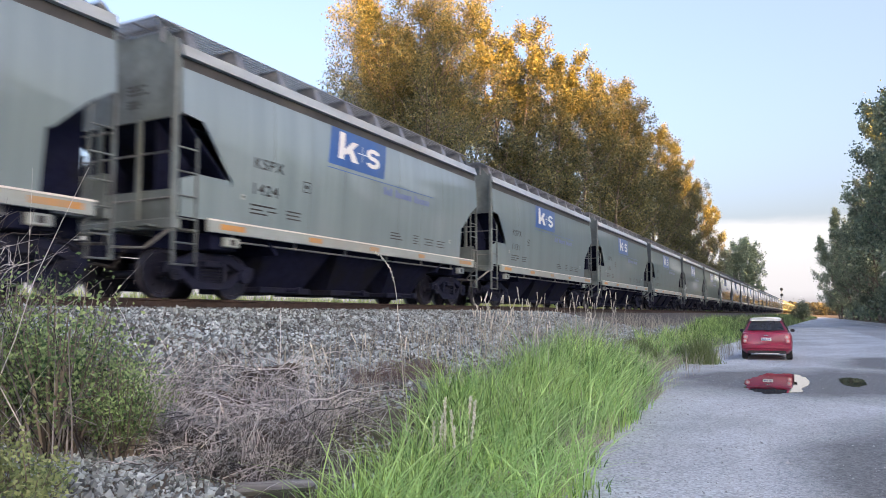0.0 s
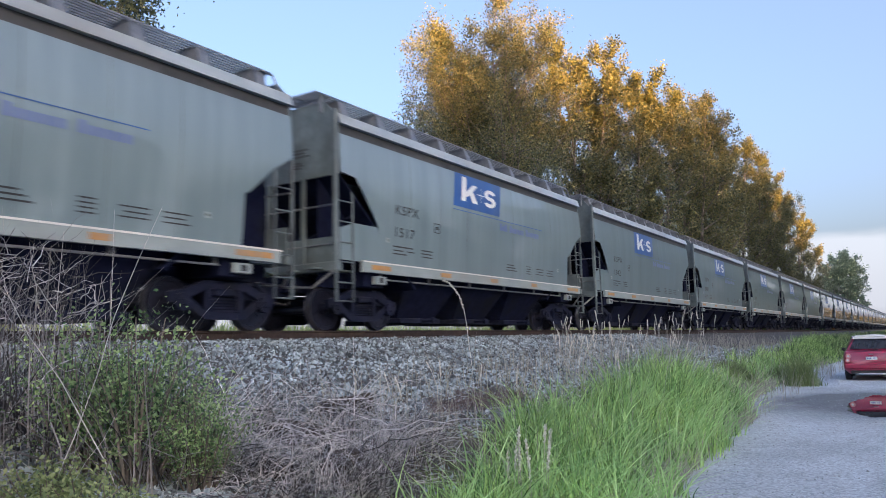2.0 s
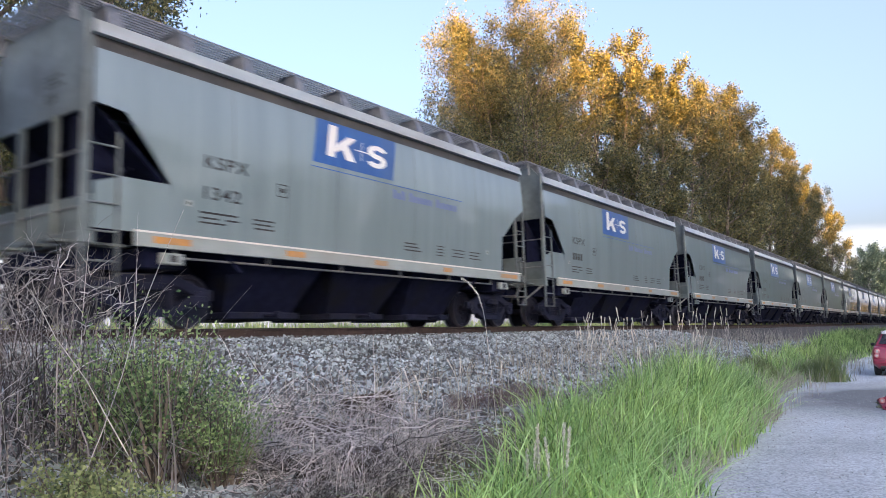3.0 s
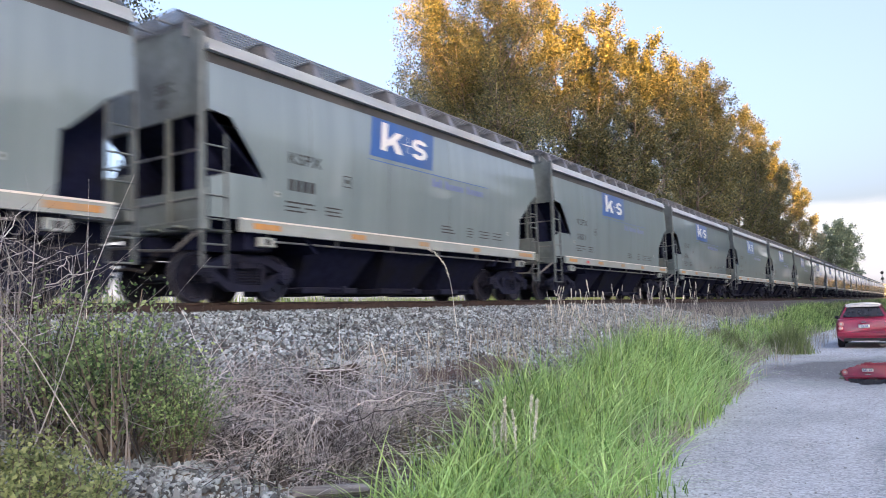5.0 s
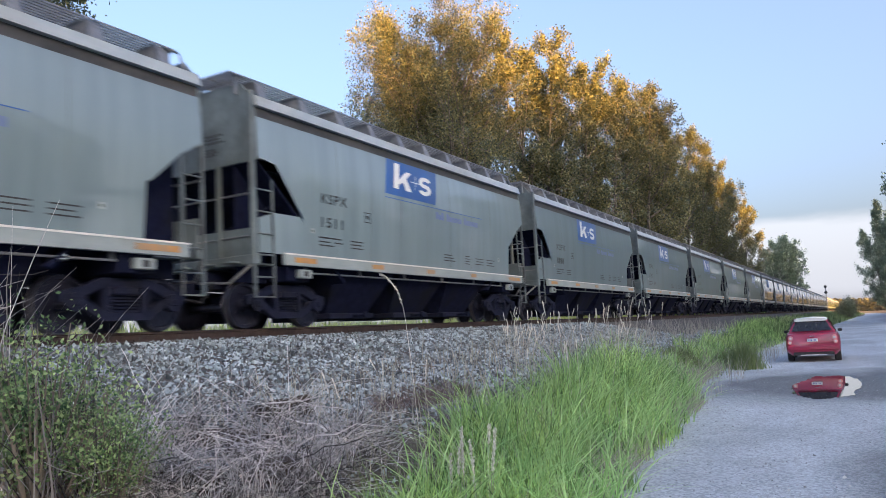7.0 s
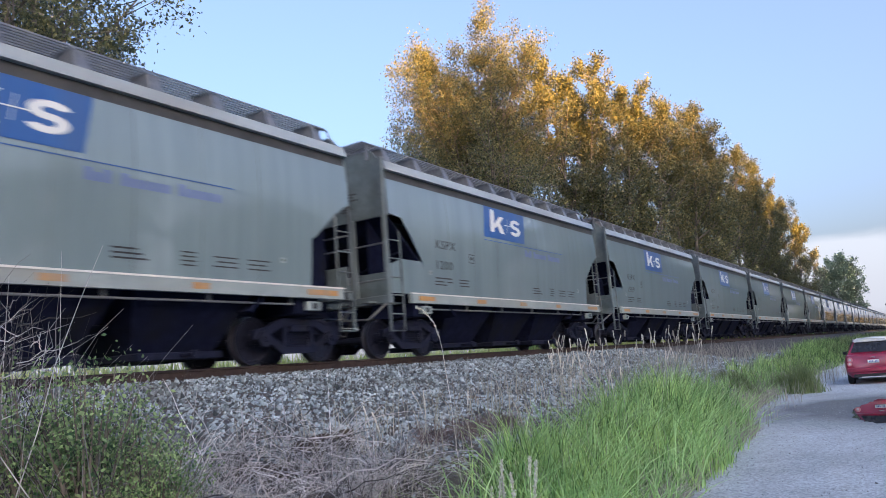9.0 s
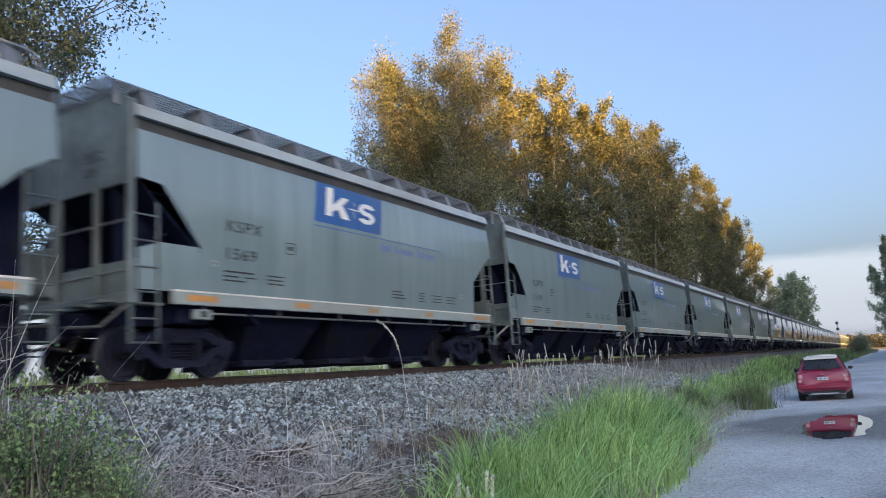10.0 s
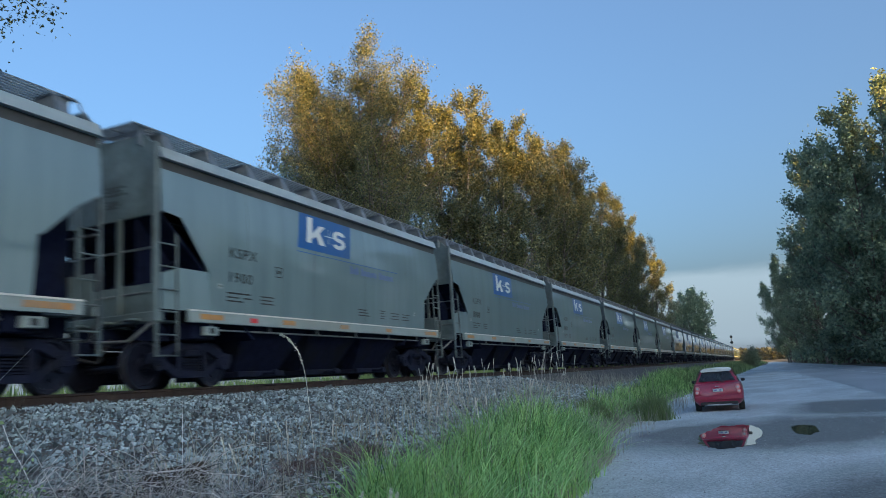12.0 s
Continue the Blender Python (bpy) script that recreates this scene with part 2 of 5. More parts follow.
def gravel_material():
    """Grey crushed gravel with paler worn patches and dark damp ground round the puddles."""
    m, n, l, b = nodes_of("lot_gravel")
    tc = n.new("ShaderNodeTexCoord")
    fine = n.new("ShaderNodeTexVoronoi")
    fine.inputs["Scale"].default_value = 45.0
    l.new(tc.outputs["Object"], fine.inputs["Vector"])
    r = n.new("ShaderNodeValToRGB")
    r.color_ramp.elements[0].color, r.color_ramp.elements[1].color = (0.39, 0.44, 0.46, 1), (0.72, 0.79, 0.82, 1)
    sp = n.new("ShaderNodeSeparateColor")
    l.new(fine.outputs["Color"], sp.inputs[0])
    l.new(sp.outputs[0], r.inputs["Fac"])
    big = n.new("ShaderNodeTexNoise")
    big.inputs["Scale"].default_value = 0.35
    big.inputs["Detail"].default_value = 6.0
    big.inputs["Roughness"].default_value = 0.6
    mp = n.new("ShaderNodeMapping")
    mp.inputs["Scale"].default_value = (1.0, 0.6, 1.0)
    l.new(tc.outputs["Object"], mp.inputs["Vector"])
    l.new(mp.outputs[0], big.inputs["Vector"])
    damp = n.new("ShaderNodeValToRGB")
    damp.color_ramp.elements[0].position, damp.color_ramp.elements[1].position = 0.40, 0.60
    l.new(big.outputs["Fac"], damp.inputs["Fac"])
    # damp ground round the two puddles
    total = None
    for cx, cy, sx, sy in ((-0.6, 17.8, 3.0, 4.0), (0.9, 18.4, 2.6, 4.2), (1.5, 8.3, 1.9, 4.2), (2.4, 25.0, 2.2, 4.0)):
        mv = n.new("ShaderNodeMapping")
        mv.vector_type = "TEXTURE"
        mv.inputs["Location"].default_value = (cx, cy, 0)
        mv.inputs["Scale"].default_value = (sx, sy, 1)
        l.new(tc.outputs["Object"], mv.inputs["Vector"])
        ln = n.new("ShaderNodeVectorMath")
        ln.operation = "LENGTH"
        l.new(mv.outputs[0], ln.inputs[0])
        w = n.new("ShaderNodeMath")
        w.operation = "MULTIPLY_ADD"
        l.new(big.outputs["Fac"], w.inputs[0])
        w.inputs[1].default_value = -1.6
        l.new(ln.outputs["Value"], w.inputs[2])
        mr = n.new("ShaderNodeMapRange")
        mr.inputs["From Min"].default_value, mr.inputs["From Max"].default_value = -0.15, 0.30
        l.new(w.outputs[0], mr.inputs["Value"])
        if total is None:
            total = mr.outputs[0]
        else:
            mn = n.new("ShaderNodeMath")
            mn.operation = "MINIMUM"
            l.new(total, mn.inputs[0])
            l.new(mr.outputs[0], mn.inputs[1])
            total = mn.outputs[0]
    mu = n.new("ShaderNodeMath")
    mu.operation = "MULTIPLY_ADD"
    l.new(damp.outputs["Color"], mu.inputs[0])
    mu.inputs[1].default_value = 0.40
    mu.inputs[2].default_value = 0.60
    m2 = n.new("ShaderNodeMath")
    m2.operation = "MULTIPLY"
    l.new(mu.outputs[0], m2.inputs[0])
    l.new(total, m2.inputs[1])
    mx = n.new("ShaderNodeMix")
    mx.data_type = "RGBA"
    l.new(m2.outputs[0], mx.inputs["Factor"])
    dk = n.new("ShaderNodeMix")
    dk.data_type = "RGBA"
    dk.blend_type = "MULTIPLY"
    dk.inputs["Factor"].default_value = 1.0
    dk.inputs["B"].default_value = (0.35, 0.35, 0.35, 1)
    l.new(r.outputs["Color"], dk.inputs["A"])
    l.new(dk.outputs["Result"], mx.inputs["A"])
    l.new(r.outputs["Color"], mx.inputs["B"])
    l.new(mx.outputs["Result"], b.inputs["Base Color"])
    ro = n.new("ShaderNodeMapRange")
    ro.inputs["To Min"].default_value, ro.inputs["To Max"].default_value = 0.85, 0.95
    b.inputs["Specular IOR Level"].default_value = 0.1
    l.new(m2.outputs[0], ro.inputs["Value"])
    l.new(ro.outputs[0], b.inputs["Roughness"])
    bp = n.new("ShaderNodeBump")
    bp.inputs["Strength"].default_value = 0.85
    bp.inputs["Distance"].default_value = 0.012
    l.new(fine.outputs["Distance"], bp.inputs["Height"])
    l.new(bp.outputs[0], b.inputs["Normal"])
    return m


GRAVEL = gravel_material()


def water_material():
    m, n, l, b = nodes_of("puddle_water")
    b.inputs["Base Color"].default_value = (0.020, 0.018, 0.014, 1)
    b.inputs["Roughness"].default_value = 0.015
    b.inputs["IOR"].default_value = 1.33
    b.inputs["Specular IOR Level"].default_value = 1.0
    t = n.new("ShaderNodeTexNoise")
    t.inputs["Scale"].default_value = 3.0
    bp = n.new("ShaderNodeBump")
    bp.inputs["Strength"].default_value = 0.012
    bp.inputs["Distance"].default_value = 0.02
    l.new(t.outputs["Fac"], bp.inputs["Height"])
    l.new(bp.outputs[0], b.inputs["Normal"])
    return m


WATER = water_material()


# ---- builders ----
def part(name, bm, material, parent=None, label="", smooth=False):
    """Links a bmesh as one mesh object under a thing or a part."""
    me = bpy.data.meshes.new(name)
    bmesh.ops.recalc_face_normals(bm, faces=bm.faces)
    bm.to_mesh(me)
    bm.free()
    for mat in material if isinstance(material, (list, tuple)) else [material]:
        me.materials.append(mat)
    if smooth:
        for p in me.polygons:
            p.use_smooth = True
    ob = new(name, me)
    if parent:
        ob.parent = parent
    return tagged(ob, label) if label else ob


def soup(name, verts, faces, material, parent=None, label="", smooth=False):
    """Links plain vertex and face arrays as one mesh object."""
    me = bpy.data.meshes.new(name)
    me.from_pydata(verts, [], faces)
    me.materials.append(material)
    if smooth:
        me.polygons.foreach_set("use_smooth", [True] * len(me.polygons))
    me.update()
    ob = new(name, me)
    if parent:
        ob.parent = parent
    return tagged(ob, label) if label else ob


def box(bm, x0, x1, y0, y1, z0, z1, bevel=0.0, mat=0):
    r = bmesh.ops.create_cube(bm, size=1.0, matrix=Matrix.Translation(((x0 + x1) / 2, (y0 + y1) / 2, (z0 + z1) / 2))
                              @ Matrix.Diagonal((x1 - x0, y1 - y0, z1 - z0, 1)))
    faces = {f for v in r["verts"] for f in v.link_faces}
    for f in faces:
        f.material_index = mat
    if bevel:
        edges = {e for v in r["verts"] for e in v.link_edges}
        bmesh.ops.bevel(bm, geom=list(edges), offset=bevel, segments=1, affect="EDGES")
    return bm


def rod(bm, a, b, r, seg=6, r2=None):
    a, b = Vector(a), Vector(b)
    d = b - a
    m = Matrix.Translation((a + b) / 2) @ d.to_track_quat("Z", "Y").to_matrix().to_4x4()
    bmesh.ops.create_cone(bm, cap_ends=True, segments=seg, radius1=r, radius2=r if r2 is None else r2, depth=d.length, matrix=m)
    return bm


def prism(bm, outline, axis, a, b):
    """Extrudes a closed outline of (u, v) along an axis from a to b."""
    def at(u, v, w):
        return {"x": (w, u, v), "y": (u, w, v), "z": (u, v, w)}[axis]
    lo = [bm.verts.new(at(u, v, a)) for u, v in outline]
    hi = [bm.verts.new(at(u, v, b)) for u, v in outline]
    n = len(outline)
    bm.faces.new(lo)
    bm.faces.new(hi[::-1])
    for i in range(n):
        bm.faces.new((lo[i], lo[(i + 1) % n], hi[(i + 1) % n], hi[i]))
    return bm


def lathe(bm, profile, seg=24, axis="x", at=(0, 0, 0), mats=None):
    """Turns a profile of (along, radius) round an axis."""
    rings = []
    for u, r in profile:
        ring = []
        for i in range(seg):
            a = 2 * math.pi * i / seg
            c, s = r * math.cos(a), r * math.sin(a)
            p = {"x": (u, c, s), "y": (c, u, s), "z": (c, s, u)}[axis]
            ring.append(bm.verts.new(Vector(p) + Vector(at)))
        rings.append(ring)
    for k in range(len(rings) - 1):
        for i in range(seg):
            f = bm.faces.new((rings[k][i], rings[k][(i + 1) % seg], rings[k + 1][(i + 1) % seg], rings[k + 1][i]))
            if mats:
                f.material_index = mats[k]
    for ring in (rings[0], rings[-1]):
        if len(ring) > 2:
            bm.faces.new(ring)
    return bm


def lerp(table, x):
    return float(np.interp(x, [p[0] for p in table], [p[1] for p in table]))


# ---- ground, road, track ----
EDGE = [(-80, -1.2), (0, -1.6), (5.5, -1.9), (8, -2.2), (11, -2.5), (13.2, -2.52), (14.2, -2.65), (15, -3.2), (21, -3.55), (28, -3.9), (37, -3.9), (160, -1.4), (400, 4.0), (3000, 60)]
BANK = [(-400, 2.6), (-60, 2.4), (-30, 2.0), (-22, 1.35), (-18, 0.95), (-14.6, 0.95), (-13.9, 1.1), (-7.0, 1.02), (-6.2, 0.90), (-5.4, 0.86), (-4.6, 0.70), (-3.9, 0.50)]
RAIL_Z = 1.82
TRACK_X = -11.35


def ground_z(x, y):
    e = lerp(EDGE, y)
    if x >= e - 0.25:
        return -0.02
    top = lerp(BANK, min(x, -3.9))
    if x > -5.2:
        k = min(1.0, max(0.0, (e - 0.25 - x) / max(0.4, e - 0.25 + 5.2)))
        top = min(top if x <= -3.9 else 9, lerp(BANK, -5.2) * (k ** 0.8))
    lump = 0.10 * noise.noise((x * 0.9, y * 0.9, 0.0)) + 0.05 * noise.noise((x * 2.7, y * 2.7, 5.0))
    if x < -7.5 and x > -15:
        lump = 0
    return top + lump * min(1.0, (e - 0.25 - x) * 1.2)


def steps(*runs):
    out = []
    for a, b, d in runs:
        n = max(1, round((b - a) / d))
        out += [a + (b - a) * i / n for i in range(n)]
    out.append(runs[-1][1])
    return out


def build_ground():
    xs = steps((-3000, -400, 260), (-400, -60, 34), (-60, -16, 4), (-16, -8, 0.8), (-8, -1, 0.22), (-1, 20, 3), (20, 200, 30), (200, 3000, 350))
    ys = steps((-2000, -80, 240), (-80, -4, 4), (-4, 30, 0.25), (30, 60, 0.8), (60, 160, 4), (160, 500, 20), (500, 4500, 400))
    nx = len(xs)
    verts = [(x, y, ground_z(x, y)) for y in ys for x in xs]
    faces = [(j * nx + i, j * nx + i + 1, (j + 1) * nx + i + 1, (j + 1) * nx + i) for j in range(len(ys) - 1) for i in range(nx - 1)]
    ob = soup("ground", verts, faces, SOIL, smooth=True)
    tagged(ob, "brown soil bank sloping up from the road to the track", "ground", kind="structure")


def ribbon(name, left, right, ys, z, material, label, category, crown=0.0):
    verts, faces = [], []
    for y in ys:
        a, b = left(y), right(y)
        for k in range(5):
            u = k / 4
            verts.append((a + (b - a) * u, y, z + crown * (1 - (2 * u - 1) ** 2)))
    for j in range(len(ys) - 1):
        for k in range(4):
            i = j * 5 + k
            faces.append((i, i + 1, i + 6, i + 5))
    ob = soup(name, verts, faces, material, smooth=True)
    return tagged(ob, label, category, kind="structure")


def asphalt_edge(y):
    return 4.6 - 0.024 * y


def wobble(y, s=0.0):
    return 0.16 * noise.noise((y * 0.55, s, 0)) + 0.08 * noise.noise((y * 1.9, s, 3))


build_ground()
ribbon("pavement", lambda y: lerp(EDGE, y) - 0.3 + wobble(y), lambda y: asphalt_edge(y) + 0.05, steps((-90, -5, 5), (-5, 45, 0.35), (45, 200, 3), (200, 420, 20)), 0.0,
       GRAVEL, "grey gravel pull-out with damp patches beside the road", "gravel lot")
ribbon("road", lambda y: asphalt_edge(y) + 0.06 * noise.noise((y * 0.8, 9, 0)), lambda y: asphalt_edge(y) + 7.4, steps((-90, 0, 5), (0, 120, 1.0), (120, 900, 20)), 0.012,
       ASPHALT, "weathered grey asphalt road with a broken edge", "road", crown=0.05)
ribbon("trim", lambda y: asphalt_edge(y) + 3.62, lambda y: asphalt_edge(y) + 3.76, steps((-90, 0, 5), (0, 120, 1.0), (120, 900, 20)), 0.069,
       LINE_PAINT, "worn pale line painted along the road", "road line")
ribbon("verge", lambda y: asphalt_edge(y) + 7.3, lambda y: asphalt_edge(y) + 30, steps((-90, 900, 10)), 0.004, SOIL, "shaded verge under the roadside trees", "verge", crown=0.3)


def puddle(cx, cy, rx, ry, seed, label):
    bm = bmesh.new()
    ring = []
    for i in range(96):
        a = 2 * math.pi * i / 96
        k = 1 + 0.16 * noise.noise((math.cos(a) * 1.6, math.sin(a) * 1.6, seed)) + 0.12 * noise.noise((math.cos(a) * 5, math.sin(a) * 5, seed + 3)) + 0.10 * noise.noise((math.cos(a) * 13, math.sin(a) * 13, seed + 5))
        ring.append(bm.verts.new((cx + rx * k * math.cos(a), cy + ry * k * math.sin(a), 0.006)))
    low = [bm.verts.new((v.co.x, v.co.y, 0.001)) for v in ring]
    bm.faces.new(ring)
    for i in range(96):
        bm.faces.new((ring[i], ring[(i + 1) % 96], low[(i + 1) % 96], low[i]))
    return tagged(part("puddle", bm, WATER), label, "puddle", "puddles on the lot", kind="structure")


puddle(-0.80, 17.4, 0.64, 2.6, 1.0, "still rain puddle mirroring the red car")
puddle(0.66, 18.2, 0.25, 1.25, 7.0, "small shallow puddle in the gravel")


def build_track():
    y0, y1 = -70, 700
    bm = bmesh.new()
    top = 1.60
    prism(bm, [(-14.6, 0.7), (-13.2, top), (-12.0, top + 0.02), (-10.4, top + 0.02), (-9.55, top - 0.03), (-8.6, 1.40), (-7.2, 1.13), (-5.95, 0.88), (-5.95, 0.3), (-14.6, 0.3)], "y", y0, y1)
    tagged(part("ballast_bed", bm, BALLAST_GAPS), "crushed stone ballast shoulder, coloured dark for the shade between stones", "ballast", kind="structure")
    track = tagged(new("track"), "railway track with rusty rails on dark ties", "railway track", kind="structure")
    prof = [(-0.075, 0), (0.075, 0), (0.075, 0.012), (0.014, 0.03), (0.014, 0.125), (0.036, 0.138), (0.036, 0.17), (0.028, 0.176), (-0.028, 0.176), (-0.036, 0.17),
            (-0.036, 0.138), (-0.014, 0.125), (-0.014, 0.03), (-0.075, 0.012)]
    for side in (-0.755, 0.755):
        bm = bmesh.new()
        prism(bm, [(TRACK_X + side + u, RAIL_Z - 0.176 + v) for u, v in prof], "y", y0, y1)
        for f in bm.faces:
            if f.normal.z > 0.8 or f.calc_center_median().z > RAIL_Z - 0.004:
                f.material_index = 1
        part("rail", bm, [RAIL_RUST, RAIL_HEAD], track, "rusty steel rail with a polished head")
    bm = bmesh.new()
    box(bm, TRACK_X - 1.28, TRACK_X + 1.28, -0.115, 0.115, RAIL_Z - 0.176 - 0.19, RAIL_Z - 0.178, 0.012)
    tie = part("tie", bm, TIE, track)
    tie.location.y = -4
    for i in range(1, 170):
        t = tie.copy()
        scene.collection.objects.link(t)
        t.location.y = -4 + 0.53 * i
    bm = bmesh.new()
    box(bm, TRACK_X + 0.755 - 0.15, TRACK_X + 0.755 + 0.16, -0.09, 0.09, RAIL_Z - 0.178, RAIL_Z - 0.165)
    box(bm, TRACK_X + 0.755 + 0.085, TRACK_X + 0.755 + 0.115, -0.015, 0.015, RAIL_Z - 0.166, RAIL_Z - 0.13)
    tp = part("tie_plate", bm, RAIL_RUST, track)
    tp.location.y = -4
    for i in range(1, 90):
        t = tp.copy()
        scene.collection.objects.link(t)
        t.location.y = -4 + 0.53 * i


build_track()


def stones(name, n, region, size, material, label, seed):
    """Loose angular stones: squashed, jittered octahedra, cheap and all different."""
    rng = np.random.default_rng(seed)
    base = np.array([(1, 0, 0), (-1, 0, 0), (0, 1, 0), (0, -1, 0), (0, 0, 1), (0, 0, -1)], float)
    tri = np.array([(0, 2, 4), (2, 1, 4), (1, 3, 4), (3, 0, 4), (2, 0, 5), (1, 2, 5), (3, 1, 5), (0, 3, 5)])
    pos = region(rng, n)
    n = len(pos)
    s = size * np.exp(rng.normal(-0.12, 0.36, (n, 1, 1))) * rng.uniform(0.6, 1.25, (n, 1, 3))
    v = base[None] * s + rng.normal(0, 0.22, (n, 6, 3)) * s
    q = rng.normal(0, 1, (n, 4))
    q /= np.linalg.norm(q, axis=1, keepdims=True)
    w, x, y, z = q.T
    rot = np.stack([np.stack([1 - 2 * (y * y + z * z), 2 * (x * y - z * w), 2 * (x * z + y * w)], 1),
                    np.stack([2 * (x * y + z * w), 1 - 2 * (x * x + z * z), 2 * (y * z - x * w)], 1),
                    np.stack([2 * (x * z - y * w), 2 * (y * z + x * w), 1 - 2 * (x * x + y * y)], 1)], 1)
    v = np.einsum("nij,nkj->nki", rot, v) + pos[:, None, :]
    f = tri[None] + (np.arange(n) * 6)[:, None, None]
    ob = soup(name, v.reshape(-1, 3), f.reshape(-1, 3), material)
    return tagged(ob, label, "gravel", kind="stuff")


BED = [(-14.6, 0.7), (-13.2, 1.6), (-12.0, 1.62), (-10.4, 1.62), (-9.55, 1.57), (-8.6, 1.40), (-7.2, 1.13), (-5.95, 0.88)]


def on_bed(rng, n):
    y = 0.5 + 29 * rng.power(0.72, n)
    x = rng.uniform(-10.45, -5.7, n)
    keep = ~((x > -6.6) & (rng.random(n) < 0.35))
    x, y = x[keep], y[keep]
    z = np.interp(x, [p[0] for p in BED], [p[1] for p in BED]) + rng.uniform(-0.022, 0.030, len(x))
    return np.stack([x, y, z], 1)


def at_bank_foot(rng, n):
    x, y = rng.uniform(-6.6, -2.2, n), rng.uniform(0.6, 5.2, n)
    keep = rng.random(n) < np.clip(1.5 - np.hypot((x + 4.1) / 1.1, (y - 2.5) / 0.8), 0.03, 1)
    x, y = x[keep], y[keep]
    return np.stack([x, y, [ground_z(a, b) + 0.01 for a, b in zip(x, y)]], 1)


def on_lot(rng, n):
    y = 4.0 + 34 * rng.power(0.6, n)
    e = np.interp(y, [p[0] for p in EDGE], [p[1] for p in EDGE])
    x = e - 0.2 + (rng.random(n) ** 1.6) * 6.5
    keep = (np.hypot((x + 0.8) / 0.62, (y - 17.4) / 2.6) > 1) & (np.hypot((x - 0.66) / 0.27, (y - 18.2) / 1.7) > 1)
    x, y = x[keep], y[keep]
    return np.stack([x, y, np.full(len(x), 0.002)], 1)


stones("ballast_stones", 46000, on_bed, 0.027, STONE, "sharp grey ballast stones heaped on the track shoulder", 3)
def along_toe(rng, n):
    y = 3.0 + 37 * rng.power(0.6, n)
    x = rng.uniform(-6.4, -3.9, n)
    keep = rng.random(n) < np.clip(1.25 - (x + 5.3) / 1.1, 0.06, 1)
    x, y = x[keep], y[keep]
    return np.stack([x, y, [ground_z(a, b) + 0.010 for a, b in zip(x, y)]], 1)


stones("toe_stones", 34000, along_toe, 0.025, STONE, "ballast stones spilled over the foot of the slope", 9)
stones("bank_stones", 50000, at_bank_foot, 0.019, STONE, "grey stones spilled at the foot of the bank", 5)
stones("lot_stones", 6000, on_lot, 0.009, LOT_STONE, "small loose gravel on the pull-out", 7)


# ---- the train ----
K = 0.95                      # the numbers of the hopper car are in units of 0.95 m
PITCH = 14.75 * K
BODY = 13.31
SIDE = [(1.20, 1.52), (1.5, 1.545), (2.2, 1.595), (3.0, 1.645), (3.4, 1.656), (3.8, 1.645), (4.2, 1.61), (4.40, 1.59)]
NUMBERS = {0: "1424", 1: "1131", 2: "1166", 3: "1517", 4: "1342", 8: "1801", 9: "1046", 10: "1511", 12: "1747", 13: "1200", 14: "1569",
           15: "1119", 16: "1336", 17: "1900"}


def side_x(z):
    return lerp(SIDE, z)


def hp(name, bm, material, parent, label="", smooth=False):
    """A part of the hopper car, brought to metres."""
    bmesh.ops.scale(bm, vec=(K, K, K), verts=bm.verts)
    return part(name, bm, material, parent, label, smooth)


def near_cut(z):
    return lerp([(1.4, 1.38), (2.35, 1.38), (3.36, 0.52), (3.42, 0.0)], z)


def far_cut(z):
    return lerp([(1.4, 12.10), (2.52, 12.12), (2.58, 12.24), (3.12, 12.83), (3.36, 13.22), (3.42, BODY)], z)


SLANT = 0.2


def slanted(outline):
    return [(y + SLANT * (z - 3.8), z) for y, z in outline]


def patch(outline, lift=0.006):
    """A flat painted shape laid on the bulged side: an outline of (y, z), convex."""
    bm = bmesh.new()
    vs = [bm.verts.new((0, y, z)) for y, z in outline]
    bm.faces.new(vs)
    zs = [z for _, z in outline]
    for cut in (3.0, 3.35, 3.7, 3.95, 4.2):
        if min(zs) < cut < max(zs):
            bmesh.ops.bisect_plane(bm, geom=bm.verts[:] + bm.edges[:] + bm.faces[:], plane_co=(0, 0, cut), plane_no=(0, 0, 1))
    for v in bm.verts:
        v.co.x = side_x(v.co.z) + lift
    return bm


def patches(outlines, lift=0.006):
    bm = bmesh.new()
    for o in outlines:
        one = patch(o, lift)
        me = bpy.data.meshes.new("shape")
        one.to_mesh(me)
        one.free()
        bm.from_mesh(me)
        bpy.data.meshes.remove(me)
    return bm


def rect(y0, y1, z0, z1):
    return [(y0, z0), (y1, z0), (y1, z1), (y0, z1)]


def lettering(text, y0, y1, z0, z1):
    """Stencilled characters in the built-in font, laid on the side."""
    cu = bpy.data.curves.new("stencil", "FONT")
    cu.body = text
    cu.resolution_u = 3
    cu.space_character = 1.15
    cu.offset = 0.012
    ob = bpy.data.objects.new("stencil", cu)
    scene.collection.objects.link(ob)
    me = bpy.data.meshes.new_from_object(ob.evaluated_get(bpy.context.evaluated_depsgraph_get()))
    bpy.data.objects.remove(ob)
    bm = bmesh.new()
    bm.from_mesh(me)
    bpy.data.meshes.remove(me)
    xs, zs = [v.co.x for v in bm.verts], [v.co.y for v in bm.verts]
    for v in bm.verts:
        y = y0 + (y1 - y0) * (v.co.x - min(xs)) / (max(xs) - min(xs))
        z = z0 + (z1 - z0) * (v.co.y - min(zs)) / (max(zs) - min(zs))
        v.co = (side_x(z) + 0.006, y, z)
    return bm


